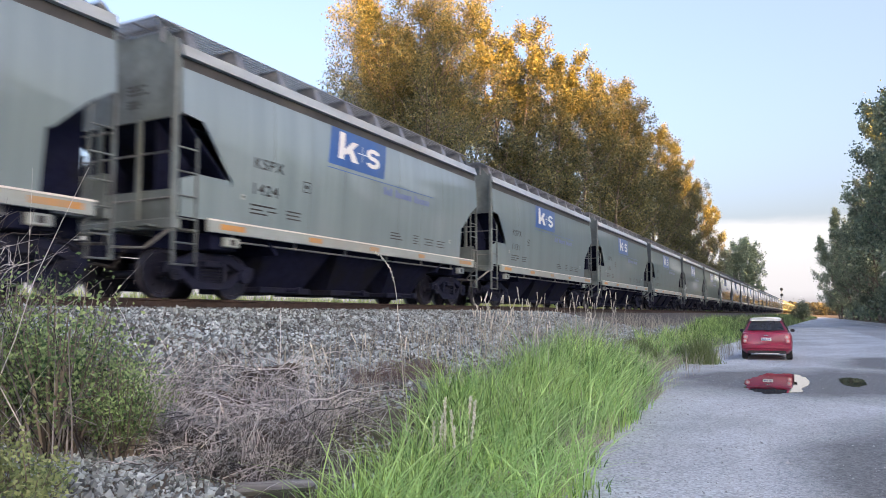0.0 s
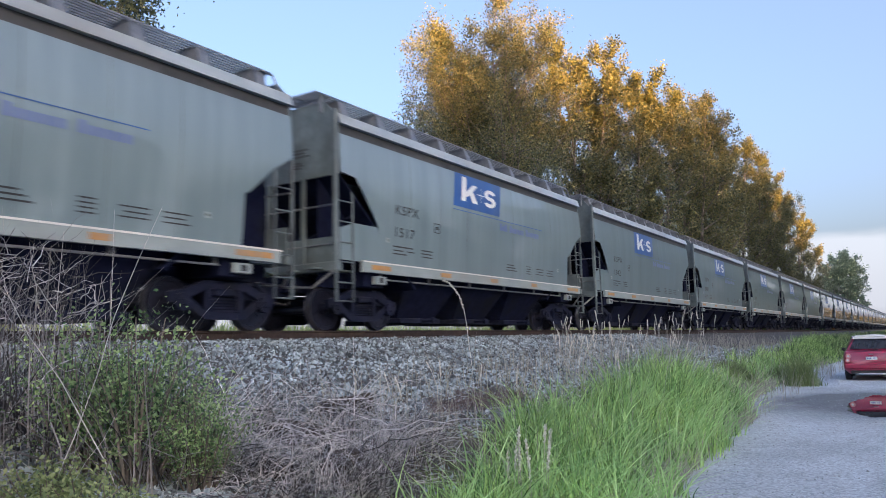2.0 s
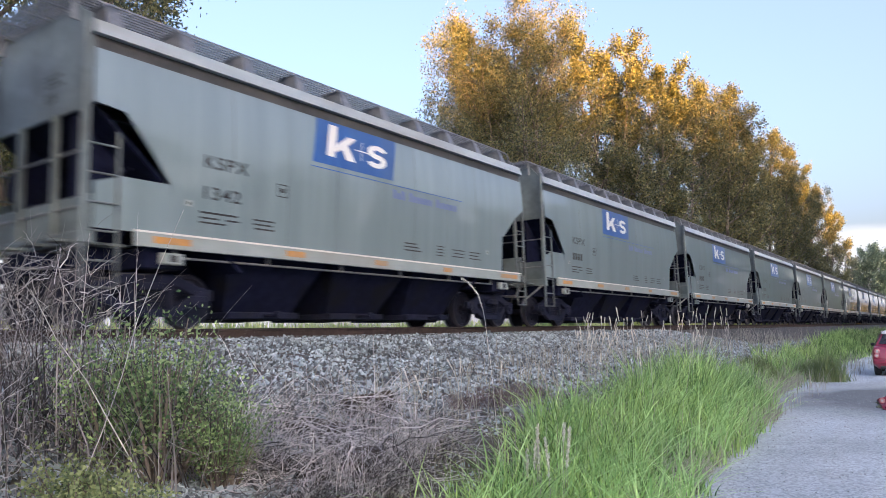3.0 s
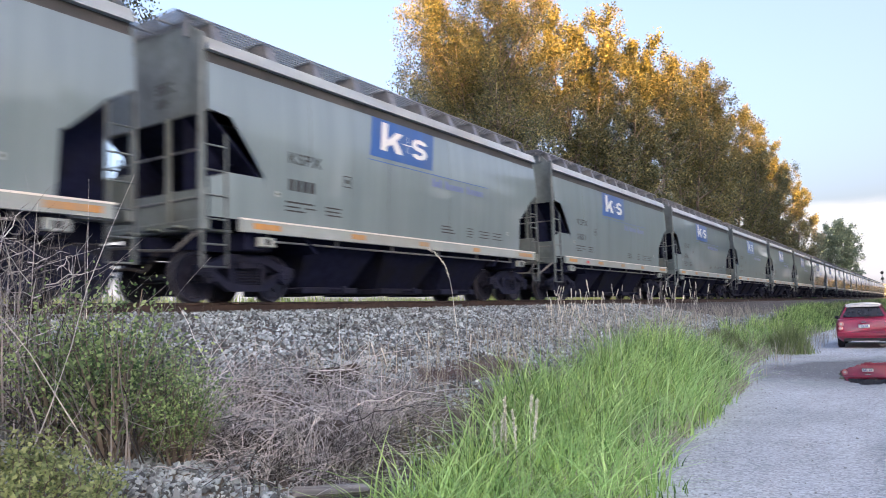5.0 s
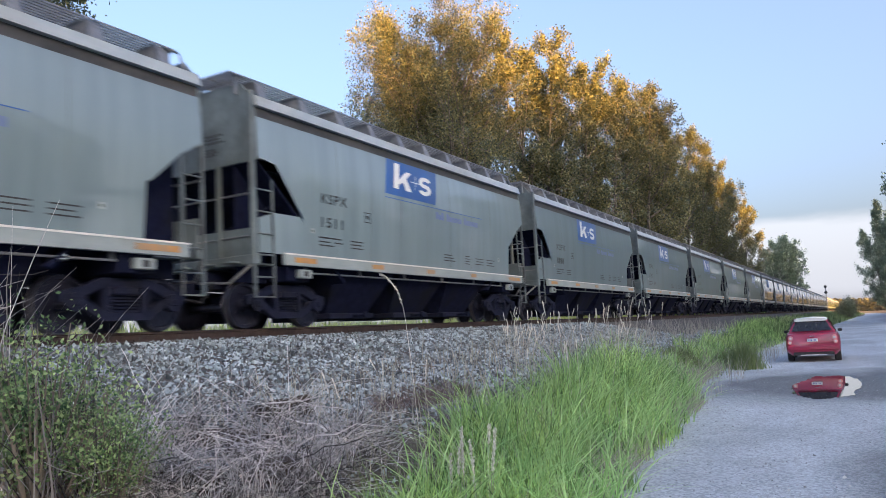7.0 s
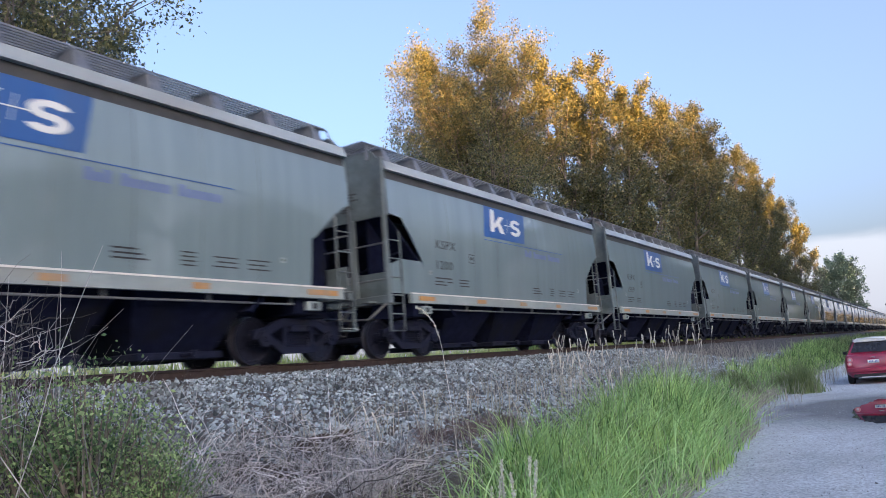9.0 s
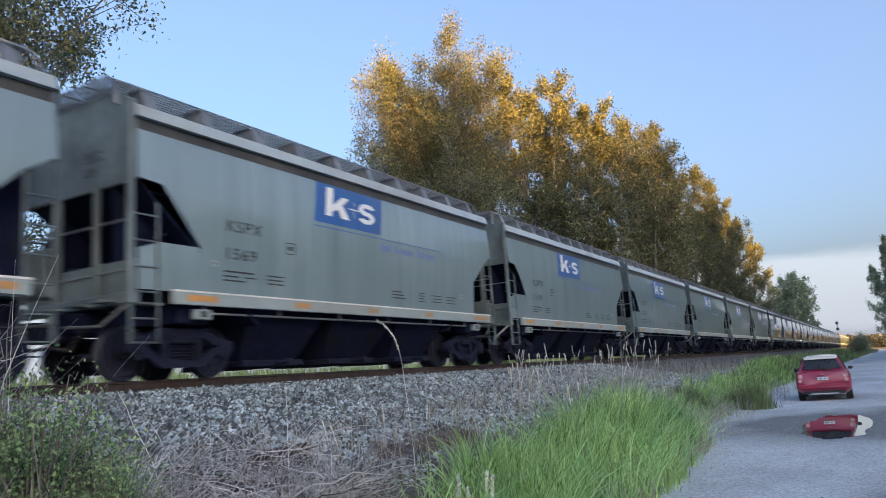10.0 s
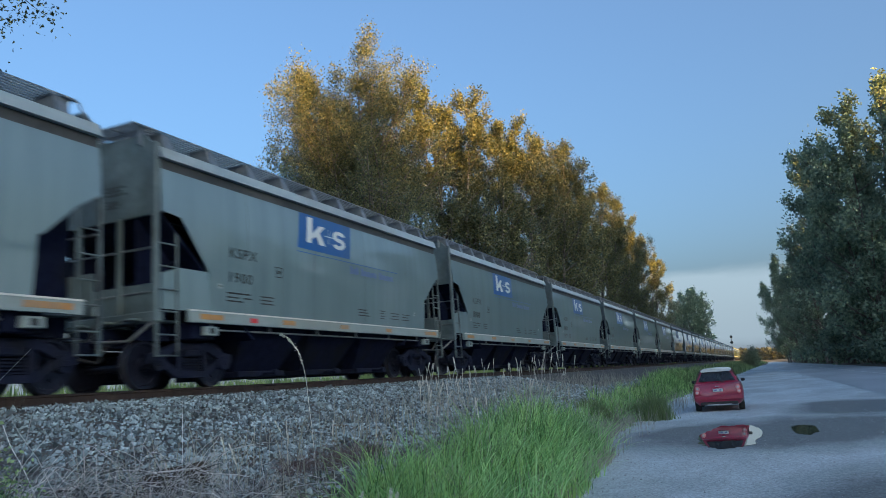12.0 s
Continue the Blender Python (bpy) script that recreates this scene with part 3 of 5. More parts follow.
def side_sheet(sign):
    """One curved side of the car with its ends cut away over the trucks."""
    bm = bmesh.new()
    zs = [1.45, 1.9, 2.2, 2.34, 2.36, 2.52, 2.58, 2.85, 3.12, 3.36, 3.42, 3.56, 3.7, 3.85, 4.0, 4.15, 4.29]
    n = 14
    grid = []
    for z in zs:
        a, b = near_cut(z), far_cut(z)
        ys = [a] + [1.4 + (12.0 - 1.4) * i / n for i in range(n + 1)] + [b]
        grid.append([bm.verts.new((sign * (side_x(z) - 0.0025 * (i % 2)), y, z)) for i, y in enumerate(ys)])
    for j in range(len(zs) - 1):
        for i in range(n + 2):
            bm.faces.new((grid[j][i], grid[j][i + 1], grid[j + 1][i + 1], grid[j + 1][i]))
    bmesh.ops.recalc_face_normals(bm, faces=bm.faces)
    bmesh.ops.solidify(bm, geom=bm.faces[:], thickness=0.02 * sign)
    return bm


def ladder(bm, y0, y1, x, z0, z1a, z1b, rungs, r=0.02):
    box(bm, x - 0.05, x + 0.01, y0 - 0.03, y0 + 0.03, z0, z1a, 0.006)
    box(bm, x - 0.03, x + 0.01, y1 - 0.022, y1 + 0.022, z0, z1b, 0.006)
    for z in rungs:
        rod(bm, (x - 0.01, y0, z), (x - 0.01, y1, z), r, 6)
    return bm


def bogie(car, yc):
    bm = bmesh.new()
    box(bm, -1.0, 1.0, yc - 0.2, yc + 0.2, 0.42, 0.78, 0.03)
    box(bm, -0.35, 0.35, yc - 0.3, yc + 0.3, 0.76, 0.92, 0.03)
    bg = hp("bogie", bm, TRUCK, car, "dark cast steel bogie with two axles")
    for s in (1, -1):
        bm = bmesh.new()
        a, b = sorted((s * 1.08, s * 1.20))
        top = [(-1.22, 0.48), (-1.22, 0.66), (-0.90, 0.72), (-0.46, 0.90), (0.46, 0.90), (0.90, 0.72), (1.22, 0.66), (1.22, 0.48), (0.98, 0.50), (0.78, 0.58), (0.42, 0.75),
               (-0.42, 0.75), (-0.78, 0.58), (-0.98, 0.50)]
        foot = [(-0.94, 0.50), (-0.78, 0.57), (-0.38, 0.32), (0.38, 0.32), (0.78, 0.57), (0.94, 0.50), (0.46, 0.19), (-0.46, 0.19)]
        for out in (top, foot):
            prism(bm, [(yc + u, v) for u, v in out], "x", a, b)
        for d in (-0.37, 0.37):
            box(bm, a, b, yc + d - 0.055, yc + d + 0.055, 0.30, 0.78)
        x0, x1 = sorted((s * 1.10, s * 1.25))
        for d in (-0.95, 0.95):
            prism(bm, [(yc + d + 0.17 * math.cos(t) * 1.05, 0.49 + 0.16 * math.sin(t)) for t in (math.pi * j / 5 + 0.31 for j in range(10))], "x", x0, x1)
            box(bm, x0, x1 + (0.03 if s > 0 else 0), yc + d - 0.06, yc + d + 0.06, 0.43, 0.55, 0.015)
        x0, x1 = sorted((s * 1.10, s * 1.17))
        for i in range(5):
            box(bm, x0, x1, yc - 0.27, yc + 0.27, 0.335 + 0.055 * i, 0.365 + 0.055 * i)
        x0, x1 = sorted((s * 1.00, s * 1.06))
        box(bm, x0, x1, yc - 0.33, yc + 0.33, 0.26, 0.78)
        x0, x1 = sorted((s * 1.06, s * 1.26))
        box(bm, x0, x1, yc - 0.25, yc + 0.25, 0.61, 0.76, 0.03)
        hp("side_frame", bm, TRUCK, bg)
    for d in (-0.95, 0.95):
        bm = bmesh.new()
        prof = [(0.705, 0.02), (0.705, 0.09), (0.73, 0.12), (0.735, 0.40), (0.70, 0.42), (0.70, 0.512), (0.73, 0.515), (0.745, 0.485), (0.86, 0.478), (0.86, 0.41), (0.82, 0.39),
                (0.79, 0.14), (0.86, 0.11), (0.86, 0.02)]
        tread = [0, 0, 0, 0, 0, 0, 0, 1, 0, 0, 0, 0, 0]
        lathe(bm, prof, 18, "x", mats=tread)
        lathe(bm, [(-u, r) for u, r in prof], 18, "x", mats=tread)
        rod(bm, (-1.12, 0, 0), (1.12, 0, 0), 0.085, 10)
        for a in range(3):
            t = 2 * math.pi * a / 3
            rod(bm, (0.80, 0.25 * math.cos(t), 0.25 * math.sin(t)), (0.825, 0.25 * math.cos(t), 0.25 * math.sin(t)), 0.035, 6)
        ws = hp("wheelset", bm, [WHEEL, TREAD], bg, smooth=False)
        ws.location = (0, (yc + d) * K, 0.480 * K)
    return bg


def hopper_car():
    car = tagged(new("hopper_car"), "grey-green covered hopper car with a blue panel, rolling along", "rail car", "cars of the freight train")
    for s in (1, -1):
        sheet = hp("side_sheet", side_sheet(s), PAINT, car, smooth=True)
        sheet.data.set_sharp_from_angle(angle=radians(35))
        # sill with its stripe, pipe and reflectors
        bm = bmesh.new()
        prism(bm, [(s * 1.58, 1.27), (s * 1.674, 1.27), (s * 1.674, 1.52), (s * 1.58, 1.54)], "y", 0.72, 12.96)
        sill = hp("side_sill", bm, SILL_PAINT, car, "pale grey side sill under a white stripe")
        bm = bmesh.new()
        a, b = sorted((s * 1.672, s * 1.684))
        box(bm, a, b, 0.70, 12.98, 1.492, 1.524)
        hp("stripe", bm, STRIPE, sill)
        for y0, y1, m in ((1.02, 1.71, ORANGE), (3.84, 4.32, ORANGE), (6.44, 6.86, ORANGE), (9.07, 9.42, ORANGE), (11.85, 12.75, ORANGE)):
            bm = bmesh.new()
            a, b = sorted((s * 1.670, s * 1.681))
            box(bm, a, b, y0, y1, 1.335, 1.445)
            hp("reflector", bm, m, sill, "faded orange reflector strip")
        bm = bmesh.new()
        rod(bm, (s * 1.50, 1.4, 1.15), (s * 1.50, 11.6, 1.15), 0.022, 6)
        for i in range(6):
            box(bm, s * 1.50 - 0.02, s * 1.50 + 0.02, 1.5 + 2 * i, 1.56 + 2 * i, 1.14, 1.30)
        hp("air_pipe", bm, GALV, car)
        # corner ladders
        bm = bmesh.new()
        ladder(bm, -0.10, 0.44, s * 1.62, 0.58, 3.42, 3.02, (0.60, 1.0, 1.45, 1.88, 2.33, 2.78), 0.018)
        hp("ladder", bm, LADDER_PAINT, car, "grey corner ladder with round rungs")
        bm = bmesh.new()
        box(bm, s * 1.60 - 0.05, s * 1.60 + 0.05, -0.165, -0.045, 1.25, 4.80, 0.012)
        hp("corner_post", bm, PAINT_END, car)
        bm = bmesh.new()
        ladder(bm, 13.34, 12.87, s * 1.62, 0.58, 3.36, 3.10, (0.60, 1.0, 1.45, 1.88, 2.33, 2.78), 0.018)
        hp("ladder", bm, LADDER_PAINT, car, "grey corner ladder with round rungs")
        # panel under the cut-away and jacking pads
        bm = bmesh.new()
        a, b = sorted((s * 1.555, s * 1.590))
        prism(bm, [(0.06, 1.50), (1.40, 1.50), (1.40, 2.345), (0.50, 2.345), (0.06, 2.20)], "x", a, b)
        hp("end_panel", bm, PAINT, car)
        # inner near-black plates that close the view through the ends of the hopper
        for y, i in ((0.0, 1), (BODY, -1)):
            bm = bmesh.new()
            a, b = sorted((s * 0.90, s * 0.93))
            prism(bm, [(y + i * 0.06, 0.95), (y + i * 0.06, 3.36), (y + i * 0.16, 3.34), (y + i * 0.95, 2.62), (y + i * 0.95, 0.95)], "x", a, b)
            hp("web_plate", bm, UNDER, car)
        for y in (1.23, 11.9):
            bm = bmesh.new()
            a, b = sorted((s * 1.38, s * 1.62))
            box(bm, a, b, y, y + 0.40, 1.02, 1.21, 0.015)
            a, b = sorted((s * 1.61, s * 1.625))
            box(bm, a, b, y + 0.13, y + 0.27, 1.06, 1.17, 0, 1)
            hp("jacking_pad", bm, [SILL_PAINT, INK], car)
        # running board with brackets
        bm = bmesh.new()
        for i in range(13):
            x = s * (0.14 + 0.095 * i)
            box(bm, x - 0.013, x + 0.013, 0.0, 12.85, 5.185, 5.215)
        for i in range(64):
            y = 0.05 + 12.8 * i / 63
            box(bm, s * 0.71 - 0.58, s * 0.71 + 0.58, y - 0.014, y + 0.014, 5.19, 5.21)
        rod(bm, (s * 1.27, 12.85, 5.20), (s * 1.30, 13.10, 5.16), 0.022, 6)
        rod(bm, (s * 1.30, 13.10, 5.16), (s * 1.36, 13.26, 4.74), 0.022, 6)
        board = hp("running_board", bm, GALV, car, "galvanised grating walkway along the roof")
        for i in range(10):
            y = 0.35 + 1.36 * i
            bm = bmesh.new()
            prism(bm, [(s * 0.80, 5.18), (s * 1.30, 5.18), (s * 1.42, 4.78), (s * 0.80, 4.86)], "y", y - 0.015, y + 0.015)
            prism(bm, [(s * 1.24, 5.18), (s * 1.42, 4.78), (s * 1.10, 4.82)], "y", y + 0.015, y + 0.26)
            a, b = sorted((s * 0.80, s * 1.30))
            box(bm, a, b, y - 0.05, y + 0.05, 5.165, 5.182)
            hp("bracket", bm, GALV, board)
    # roof with its overhanging edge
    bm = bmesh.new()
    half = [(1.50, 4.50), (1.675, 4.505), (1.60, 4.74), (1.25, 4.83), (0.45, 4.90)]
    prism(bm, half + [(-x, z) for x, z in half[::-1]], "y", 0.0, BODY)
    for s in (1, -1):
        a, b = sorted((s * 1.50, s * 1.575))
        hp("roof_chord", box(bmesh.new(), a, b, 0.0, BODY, 4.27, 4.50), CHORD, car, "chord under the roof edge, recess shade in its dark paint")
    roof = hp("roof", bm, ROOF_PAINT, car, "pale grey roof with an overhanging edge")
    bm = bmesh.new()
    box(bm, -0.42, 0.42, 0.5, 12.8, 4.88, 5.00, 0.03)
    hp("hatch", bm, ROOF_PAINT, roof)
    for y0, y1 in ((-0.36, 0.14), (12.78, 13.05)):
        bm = bmesh.new()
        for i in range(7):
            y = y0 + (y1 - y0) * i / 6
            box(bm, -1.29, 1.29, y - 0.014, y + 0.014, 5.185, 5.215)
        for x in (-1.28, -0.64, 0, 0.64, 1.28):
            box(bm, x - 0.014, x + 0.014, y0, y1, 5.18, 5.21)
        for x in (-1.2, 1.2):
            prism(bm, [(x - 0.02, 4.80), (x + 0.02, 4.80), (x + 0.02, 5.19), (x - 0.02, 5.19)], "y", (y0 + y1) / 2 - 0.05, (y0 + y1) / 2 + 0.05)
        hp("end_walkway", bm, GALV, car, "galvanised grating across the roof end")
    # ends: upper wall, slope sheet, posts, sill, coupler
    for y, s in ((0.0, -1), (BODY, 1)):
        bm = bmesh.new()
        o = [(side_x(z), z) for z in (3.38, 3.7, 3.95, 4.2, 4.40)]
        o = o + [(1.5, 4.74), (1.22, 5.06), (0.45, 5.08)]
        a, b = sorted((y - s * 0.03, y + s * 0.012))
        prism(bm, o + [(-x, z) for x, z in o[::-1]], "y", a, b)
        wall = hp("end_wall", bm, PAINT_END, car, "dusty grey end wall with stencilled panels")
        bm = bmesh.new()
        for i, (z, w) in enumerate(((4.05, 0.5), (3.98, 0.42), (3.90, 0.55), (3.76, 0.3), (3.70, 0.36), (3.64, 0.3))):
            a, b = sorted((y + s * 0.014, y + s * 0.018))
            box(bm, 0.2, 0.2 + w, a, b, z, z + 0.03)
        tagged(hp("stencil", bm, INK, wall), kind="stuff")
        bm = bmesh.new()
        i = 1 if s < 0 else -1
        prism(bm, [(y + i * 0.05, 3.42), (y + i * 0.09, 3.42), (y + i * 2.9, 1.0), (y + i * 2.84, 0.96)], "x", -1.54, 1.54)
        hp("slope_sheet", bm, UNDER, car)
        for x in (-0.55, 0.55):
            bm = bmesh.new()
            box(bm, x - 0.05, x + 0.05, y - 0.05, y + 0.05, 1.45, 3.40, 0.01)
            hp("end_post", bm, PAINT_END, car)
        bm = bmesh.new()
        a, b = sorted((y + i * 0.02, y + i * 0.06))
        box(bm, -1.55, 1.55, a, b, 1.46, 2.02, 0.01)
        hp("end_apron", bm, PAINT_END, car, "grey apron plate across the car end")
        bm = bmesh.new()
        a, b = sorted((y + i * 0.95, y + i * 1.65))
        box(bm, -1.50, 1.50, a, b, 0.95, 1.29, 0.02)
        hp("bolster", bm, UNDER, car)
        bm = bmesh.new()
        box(bm, -1.6, 1.6, y - 0.09, y + 0.09, 1.26, 1.46, 0.015)
        a, b = sorted((y - i * 0.35, y + i * 0.9))
        for k in range(4):
            box(bm, -1.2 + 0.7 * k, -0.9 + 0.7 * k, a, b, 1.30, 1.34)
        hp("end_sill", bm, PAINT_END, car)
        bm = bmesh.new()
        rod(bm, (1.55, y - i * 0.05, 1.3), (1.1, y - i * 0.3, 0.9), 0.03, 6)
        rod(bm, (1.1, y - i * 0.3, 0.9), (0.3, y - i * 0.4, 0.95), 0.025, 6)
        hp("uncoupling_lever", bm, GALV, car)
        bm = bmesh.new()
        a, b = sorted((y, y - i * 0.72))
        box(bm, -0.12, 0.12, a, b, 0.74, 1.0, 0.03)
        a, b = sorted((y - i * 0.5, y - i * 0.76))
        box(bm, -0.2, 0.24, a, b, 0.70, 1.04, 0.05)
        hp("coupler", bm, TRUCK, car)
        bm = bmesh.new()
        rod(bm, (0.45, y - i * 0.1, 1.0), (0.42, y - i * 0.4, 0.55), 0.03, 8)
        rod(bm, (0.42, y - i * 0.4, 0.55), (0.35, y - i * 0.74, 0.62), 0.03, 8)
        hp("air_hose", bm, RUBBER, car)
    # brake gear seen in the near end's opening
    bm = bmesh.new()
    rod(bm, (0.3, 0.15, 1.95), (0.3, 1.15, 1.95), 0.17, 12)
    box(bm, -0.5, -0.2, 0.1, 0.7, 1.5, 2.1, 0.03)
    rod(bm, (-0.9, 0.02, 2.45), (-0.9, 0.08, 2.45), 0.26, 16)
    rod(bm, (-1.4, 0.2, 1.5), (1.2, 0.9, 2.6), 0.03, 6)
    rod(bm, (1.45, 0.1, 2.0), (0.2, 0.1, 1.55), 0.025, 6)
    hp("brake_gear", bm, TRUCK, car)
    for y, z in ((0.0, 2.72), (0.0, 1.85), (BODY, 2.72)):
        hp("grab_rail", rod(bmesh.new(), (1.55, y, z), (-1.55, y, z), 0.018, 6), GALV, car)
    bm = bmesh.new()
    box(bm, -0.33, 0.33, -0.3, BODY + 0.3, 0.84, 1.22, 0.02)
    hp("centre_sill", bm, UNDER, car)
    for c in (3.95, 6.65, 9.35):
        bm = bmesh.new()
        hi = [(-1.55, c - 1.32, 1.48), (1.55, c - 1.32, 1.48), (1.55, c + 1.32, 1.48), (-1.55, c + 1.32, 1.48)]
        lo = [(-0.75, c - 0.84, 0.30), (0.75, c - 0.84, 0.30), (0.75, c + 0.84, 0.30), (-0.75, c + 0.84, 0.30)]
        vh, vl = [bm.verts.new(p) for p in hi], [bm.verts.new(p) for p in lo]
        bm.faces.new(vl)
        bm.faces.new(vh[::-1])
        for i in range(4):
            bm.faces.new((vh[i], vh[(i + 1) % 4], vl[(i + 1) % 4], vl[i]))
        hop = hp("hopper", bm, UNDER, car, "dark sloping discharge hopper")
        bm = bmesh.new()
        box(bm, -0.95, 0.95, c - 0.90, c + 0.90, 0.17, 0.31, 0.02)
        rod(bm, (-1.25, c, 0.24), (1.3, c, 0.24), 0.04, 8)
        rod(bm, (1.28, c, 0.24), (1.36, c, 0.24), 0.08, 8)
        hp("gate", bm, TRUCK, hop)
    bogie(car, 1.30)
    bogie(car, 12.03)
    # painted panel, its white shapes, line and lettering (side towards the road)
    panel = hp("logo_panel", patch(slanted(rect(4.66, 7.22, 3.33, 4.285)), 0.006), BLUE, car, "blue panel with bold white shapes")
    stem = [rect(5.02, 5.27, 3.52, 4.22), [(5.27, 3.80), (5.60, 4.05), (5.88, 4.05), (5.46, 3.72), (5.27, 3.64)], [(5.38, 3.84), (5.56, 3.92), (5.92, 3.52), (5.62, 3.52)]]
    cross = [rect(5.86, 6.30, 3.797, 3.822), rect(6.07, 6.09, 3.60, 4.02)]
    curl = []
    for zc, a0, a1 in ((3.89, 20, 270), (3.68, 90, -160)):
        turns = [radians(a0 + (a1 - a0) * i / 12) for i in range(13)]
        for p, q in zip(turns, turns[1:]):
            curl.append([(6.60 + ry * math.cos(t), zc + rz * math.sin(t)) for t, ry, rz in ((p, 0.34, 0.16), (q, 0.34, 0.16), (q, 0.13, 0.050), (p, 0.13, 0.050))])
    for shape in (stem, cross, curl):
        hp("white_shape", patches([slanted(w) for w in shape], 0.010), LOGO_WHITE, panel)
    hp("blue_line", patch(rect(4.55, 10.05, 3.225, 3.245)), BLUE, car)
    words = [(7.15 + 0.155 * i, 7.15 + 0.155 * i + 0.11, 3.14 if i in (0, 2, 4, 11) else 3.08) for i in range(17) if i not in (3, 10)]
    tagged(hp("lettering", patches([rect(a, b, 2.93, top) for a, b, top in words]), LETTER, car, "faded blue line of lettering"), kind="stuff")
    hp("weld_seam", patches([rect(y - 0.009, y + 0.009, 1.56, 4.26) for y in (2.62, 3.95, 5.30, 6.65, 8.0, 9.35, 10.68)], 0.004), PAINT_END, car, "fine vertical weld seams along the side")
    bars = [rect(1.95, 2.75, 1.95, 1.985), rect(1.95, 2.35, 1.86, 1.89), rect(2.5, 2.8, 1.86, 1.89), rect(1.95, 2.5, 1.78, 1.81), rect(3.12, 3.62, 1.95, 1.98), rect(3.12, 3.58, 1.87, 1.90),
            rect(3.15, 3.62, 1.79, 1.82)]
    for i in range(4):
        bars += [rect(8.92, 9.22, 1.74 + 0.075 * i, 1.765 + 0.075 * i)]
        if i < 3:
            bars += [rect(7.62, 8.28 - 0.1 * i, 1.77 + 0.08 * i, 1.80 + 0.08 * i), rect(9.6 + 0.08 * (i % 2), 10.15, 1.76 + 0.085 * i, 1.785 + 0.085 * i),
                     rect(10.4, 10.95 - 0.1 * (i % 2), 1.76 + 0.085 * i, 1.785 + 0.085 * i)]
    tagged(hp("stencil", patches(bars), INK, car), kind="stuff")
    frame_mark = [rect(3.66, 3.92, 2.70, 2.72), rect(3.66, 3.92, 2.47, 2.49), rect(3.66, 3.68, 2.47, 2.72), rect(3.90, 3.92, 2.47, 2.72), rect(3.73, 3.85, 2.56, 2.64)]
    tagged(hp("stencil", patches(frame_mark), INK, car), kind="stuff")
    for y, z in ((1.66, 2.03), (11.23, 1.95)):
        plate = hp("label_plate", patch(rect(y, y + 0.12, z, z + 0.11), 0.008), SILL_PAINT, car, "small pale plate with a dark dot")
        hp("dot", patch(rect(y + 0.04, y + 0.08, z + 0.035, z + 0.075), 0.011), INK, plate)
    hp("reporting_mark", lettering("KSPX", 2.0, 2.95, 2.74, 2.97), INK, car, "black stencilled letters")
    return car


master = hopper_car()
number_at = (2.02, 2.80, 2.20, 2.43)
blank = [rect(2.02 + 0.2 * i, 2.16 + 0.2 * i, 2.20, 2.43) for i in range(4)]
cars = []
FIRST, LAST = -1, 42
for k in range(FIRST, LAST + 1):
    cars.append(master if k == FIRST else copy_thing(master, Matrix.Identity(4)))
for k, c in zip(range(FIRST, LAST + 1), cars):
    if k in NUMBERS:
        tagged(hp("car_number", lettering(NUMBERS[k], *number_at), INK, c, "black stencilled number " + NUMBERS[k]), kind="stuff")
    else:
        tagged(hp("car_number", patches(blank), INK, c, "black stencilled number, blurred"), kind="stuff")


for k in (8, 17):
    hp("marker", box(bmesh.new(), 1.672, 1.683, 2.62, 2.86, 1.33, 1.43), RED_SPOT, cars[k - FIRST], "small red reflector")


def travelled(t):
    """Car lengths that the train has rolled since the start."""
    return 1.41964 * t - 0.000998 * t * t + lerp([(0, 0), (1.5, 0.011), (2.5, 0.010), (5.5, -0.012), (6.5, 0.006), (9.5, -0.008), (12, 0.005)], t)


# ---- trees ----
def limb_mesh(segs):
    """Tapered tubes from a list of (start, end, r1, r2)."""
    verts, faces = [], []
    for a, b, r1, r2 in segs:
        d = (b - a)
        q = d.to_track_quat("Z", "Y")
        n = 7 if r1 > 0.12 else 4
        base = len(verts)
        for p, r in ((a, r1), (b, r2)):
            for i in range(n):
                t = 2 * math.pi * i / n
                verts.append(p + q @ Vector((r * math.cos(t), r * math.sin(t), 0)))
        for i in range(n):
            faces.append((base + i, base + (i + 1) % n, base + n + (i + 1) % n, base + n + i))
    return verts, faces


def leaf_quads(rng, centres, size, droop=0.0, single=False):
    """One folded rhomb per leaf spray, turned at random."""
    n = len(centres)
    s = size * rng.uniform(0.6, 1.35, (n, 1))
    u = rng.normal(0, 1, (n, 3))
    u[:, 2] -= droop
    u /= np.linalg.norm(u, axis=1, keepdims=True)
    w = np.cross(u, rng.normal(0, 1, (n, 3)))
    w /= np.linalg.norm(w, axis=1, keepdims=True)
    if single:
        v = np.stack([centres - u * s, centres + w * s * 0.62 + u * s * 0.45, centres - w * s * 0.5 + u * s * 0.7], 1).reshape(-1, 3)
        return v, np.arange(3 * n).reshape(-1, 3)
    v = np.stack([centres - u * s, centres + w * s * 0.55 + u * s * 0.1, centres + u * s, centres - w * s * 0.55 + u * s * 0.1], 1).reshape(-1, 3)
    return v, np.arange(4 * n).reshape(-1, 4)


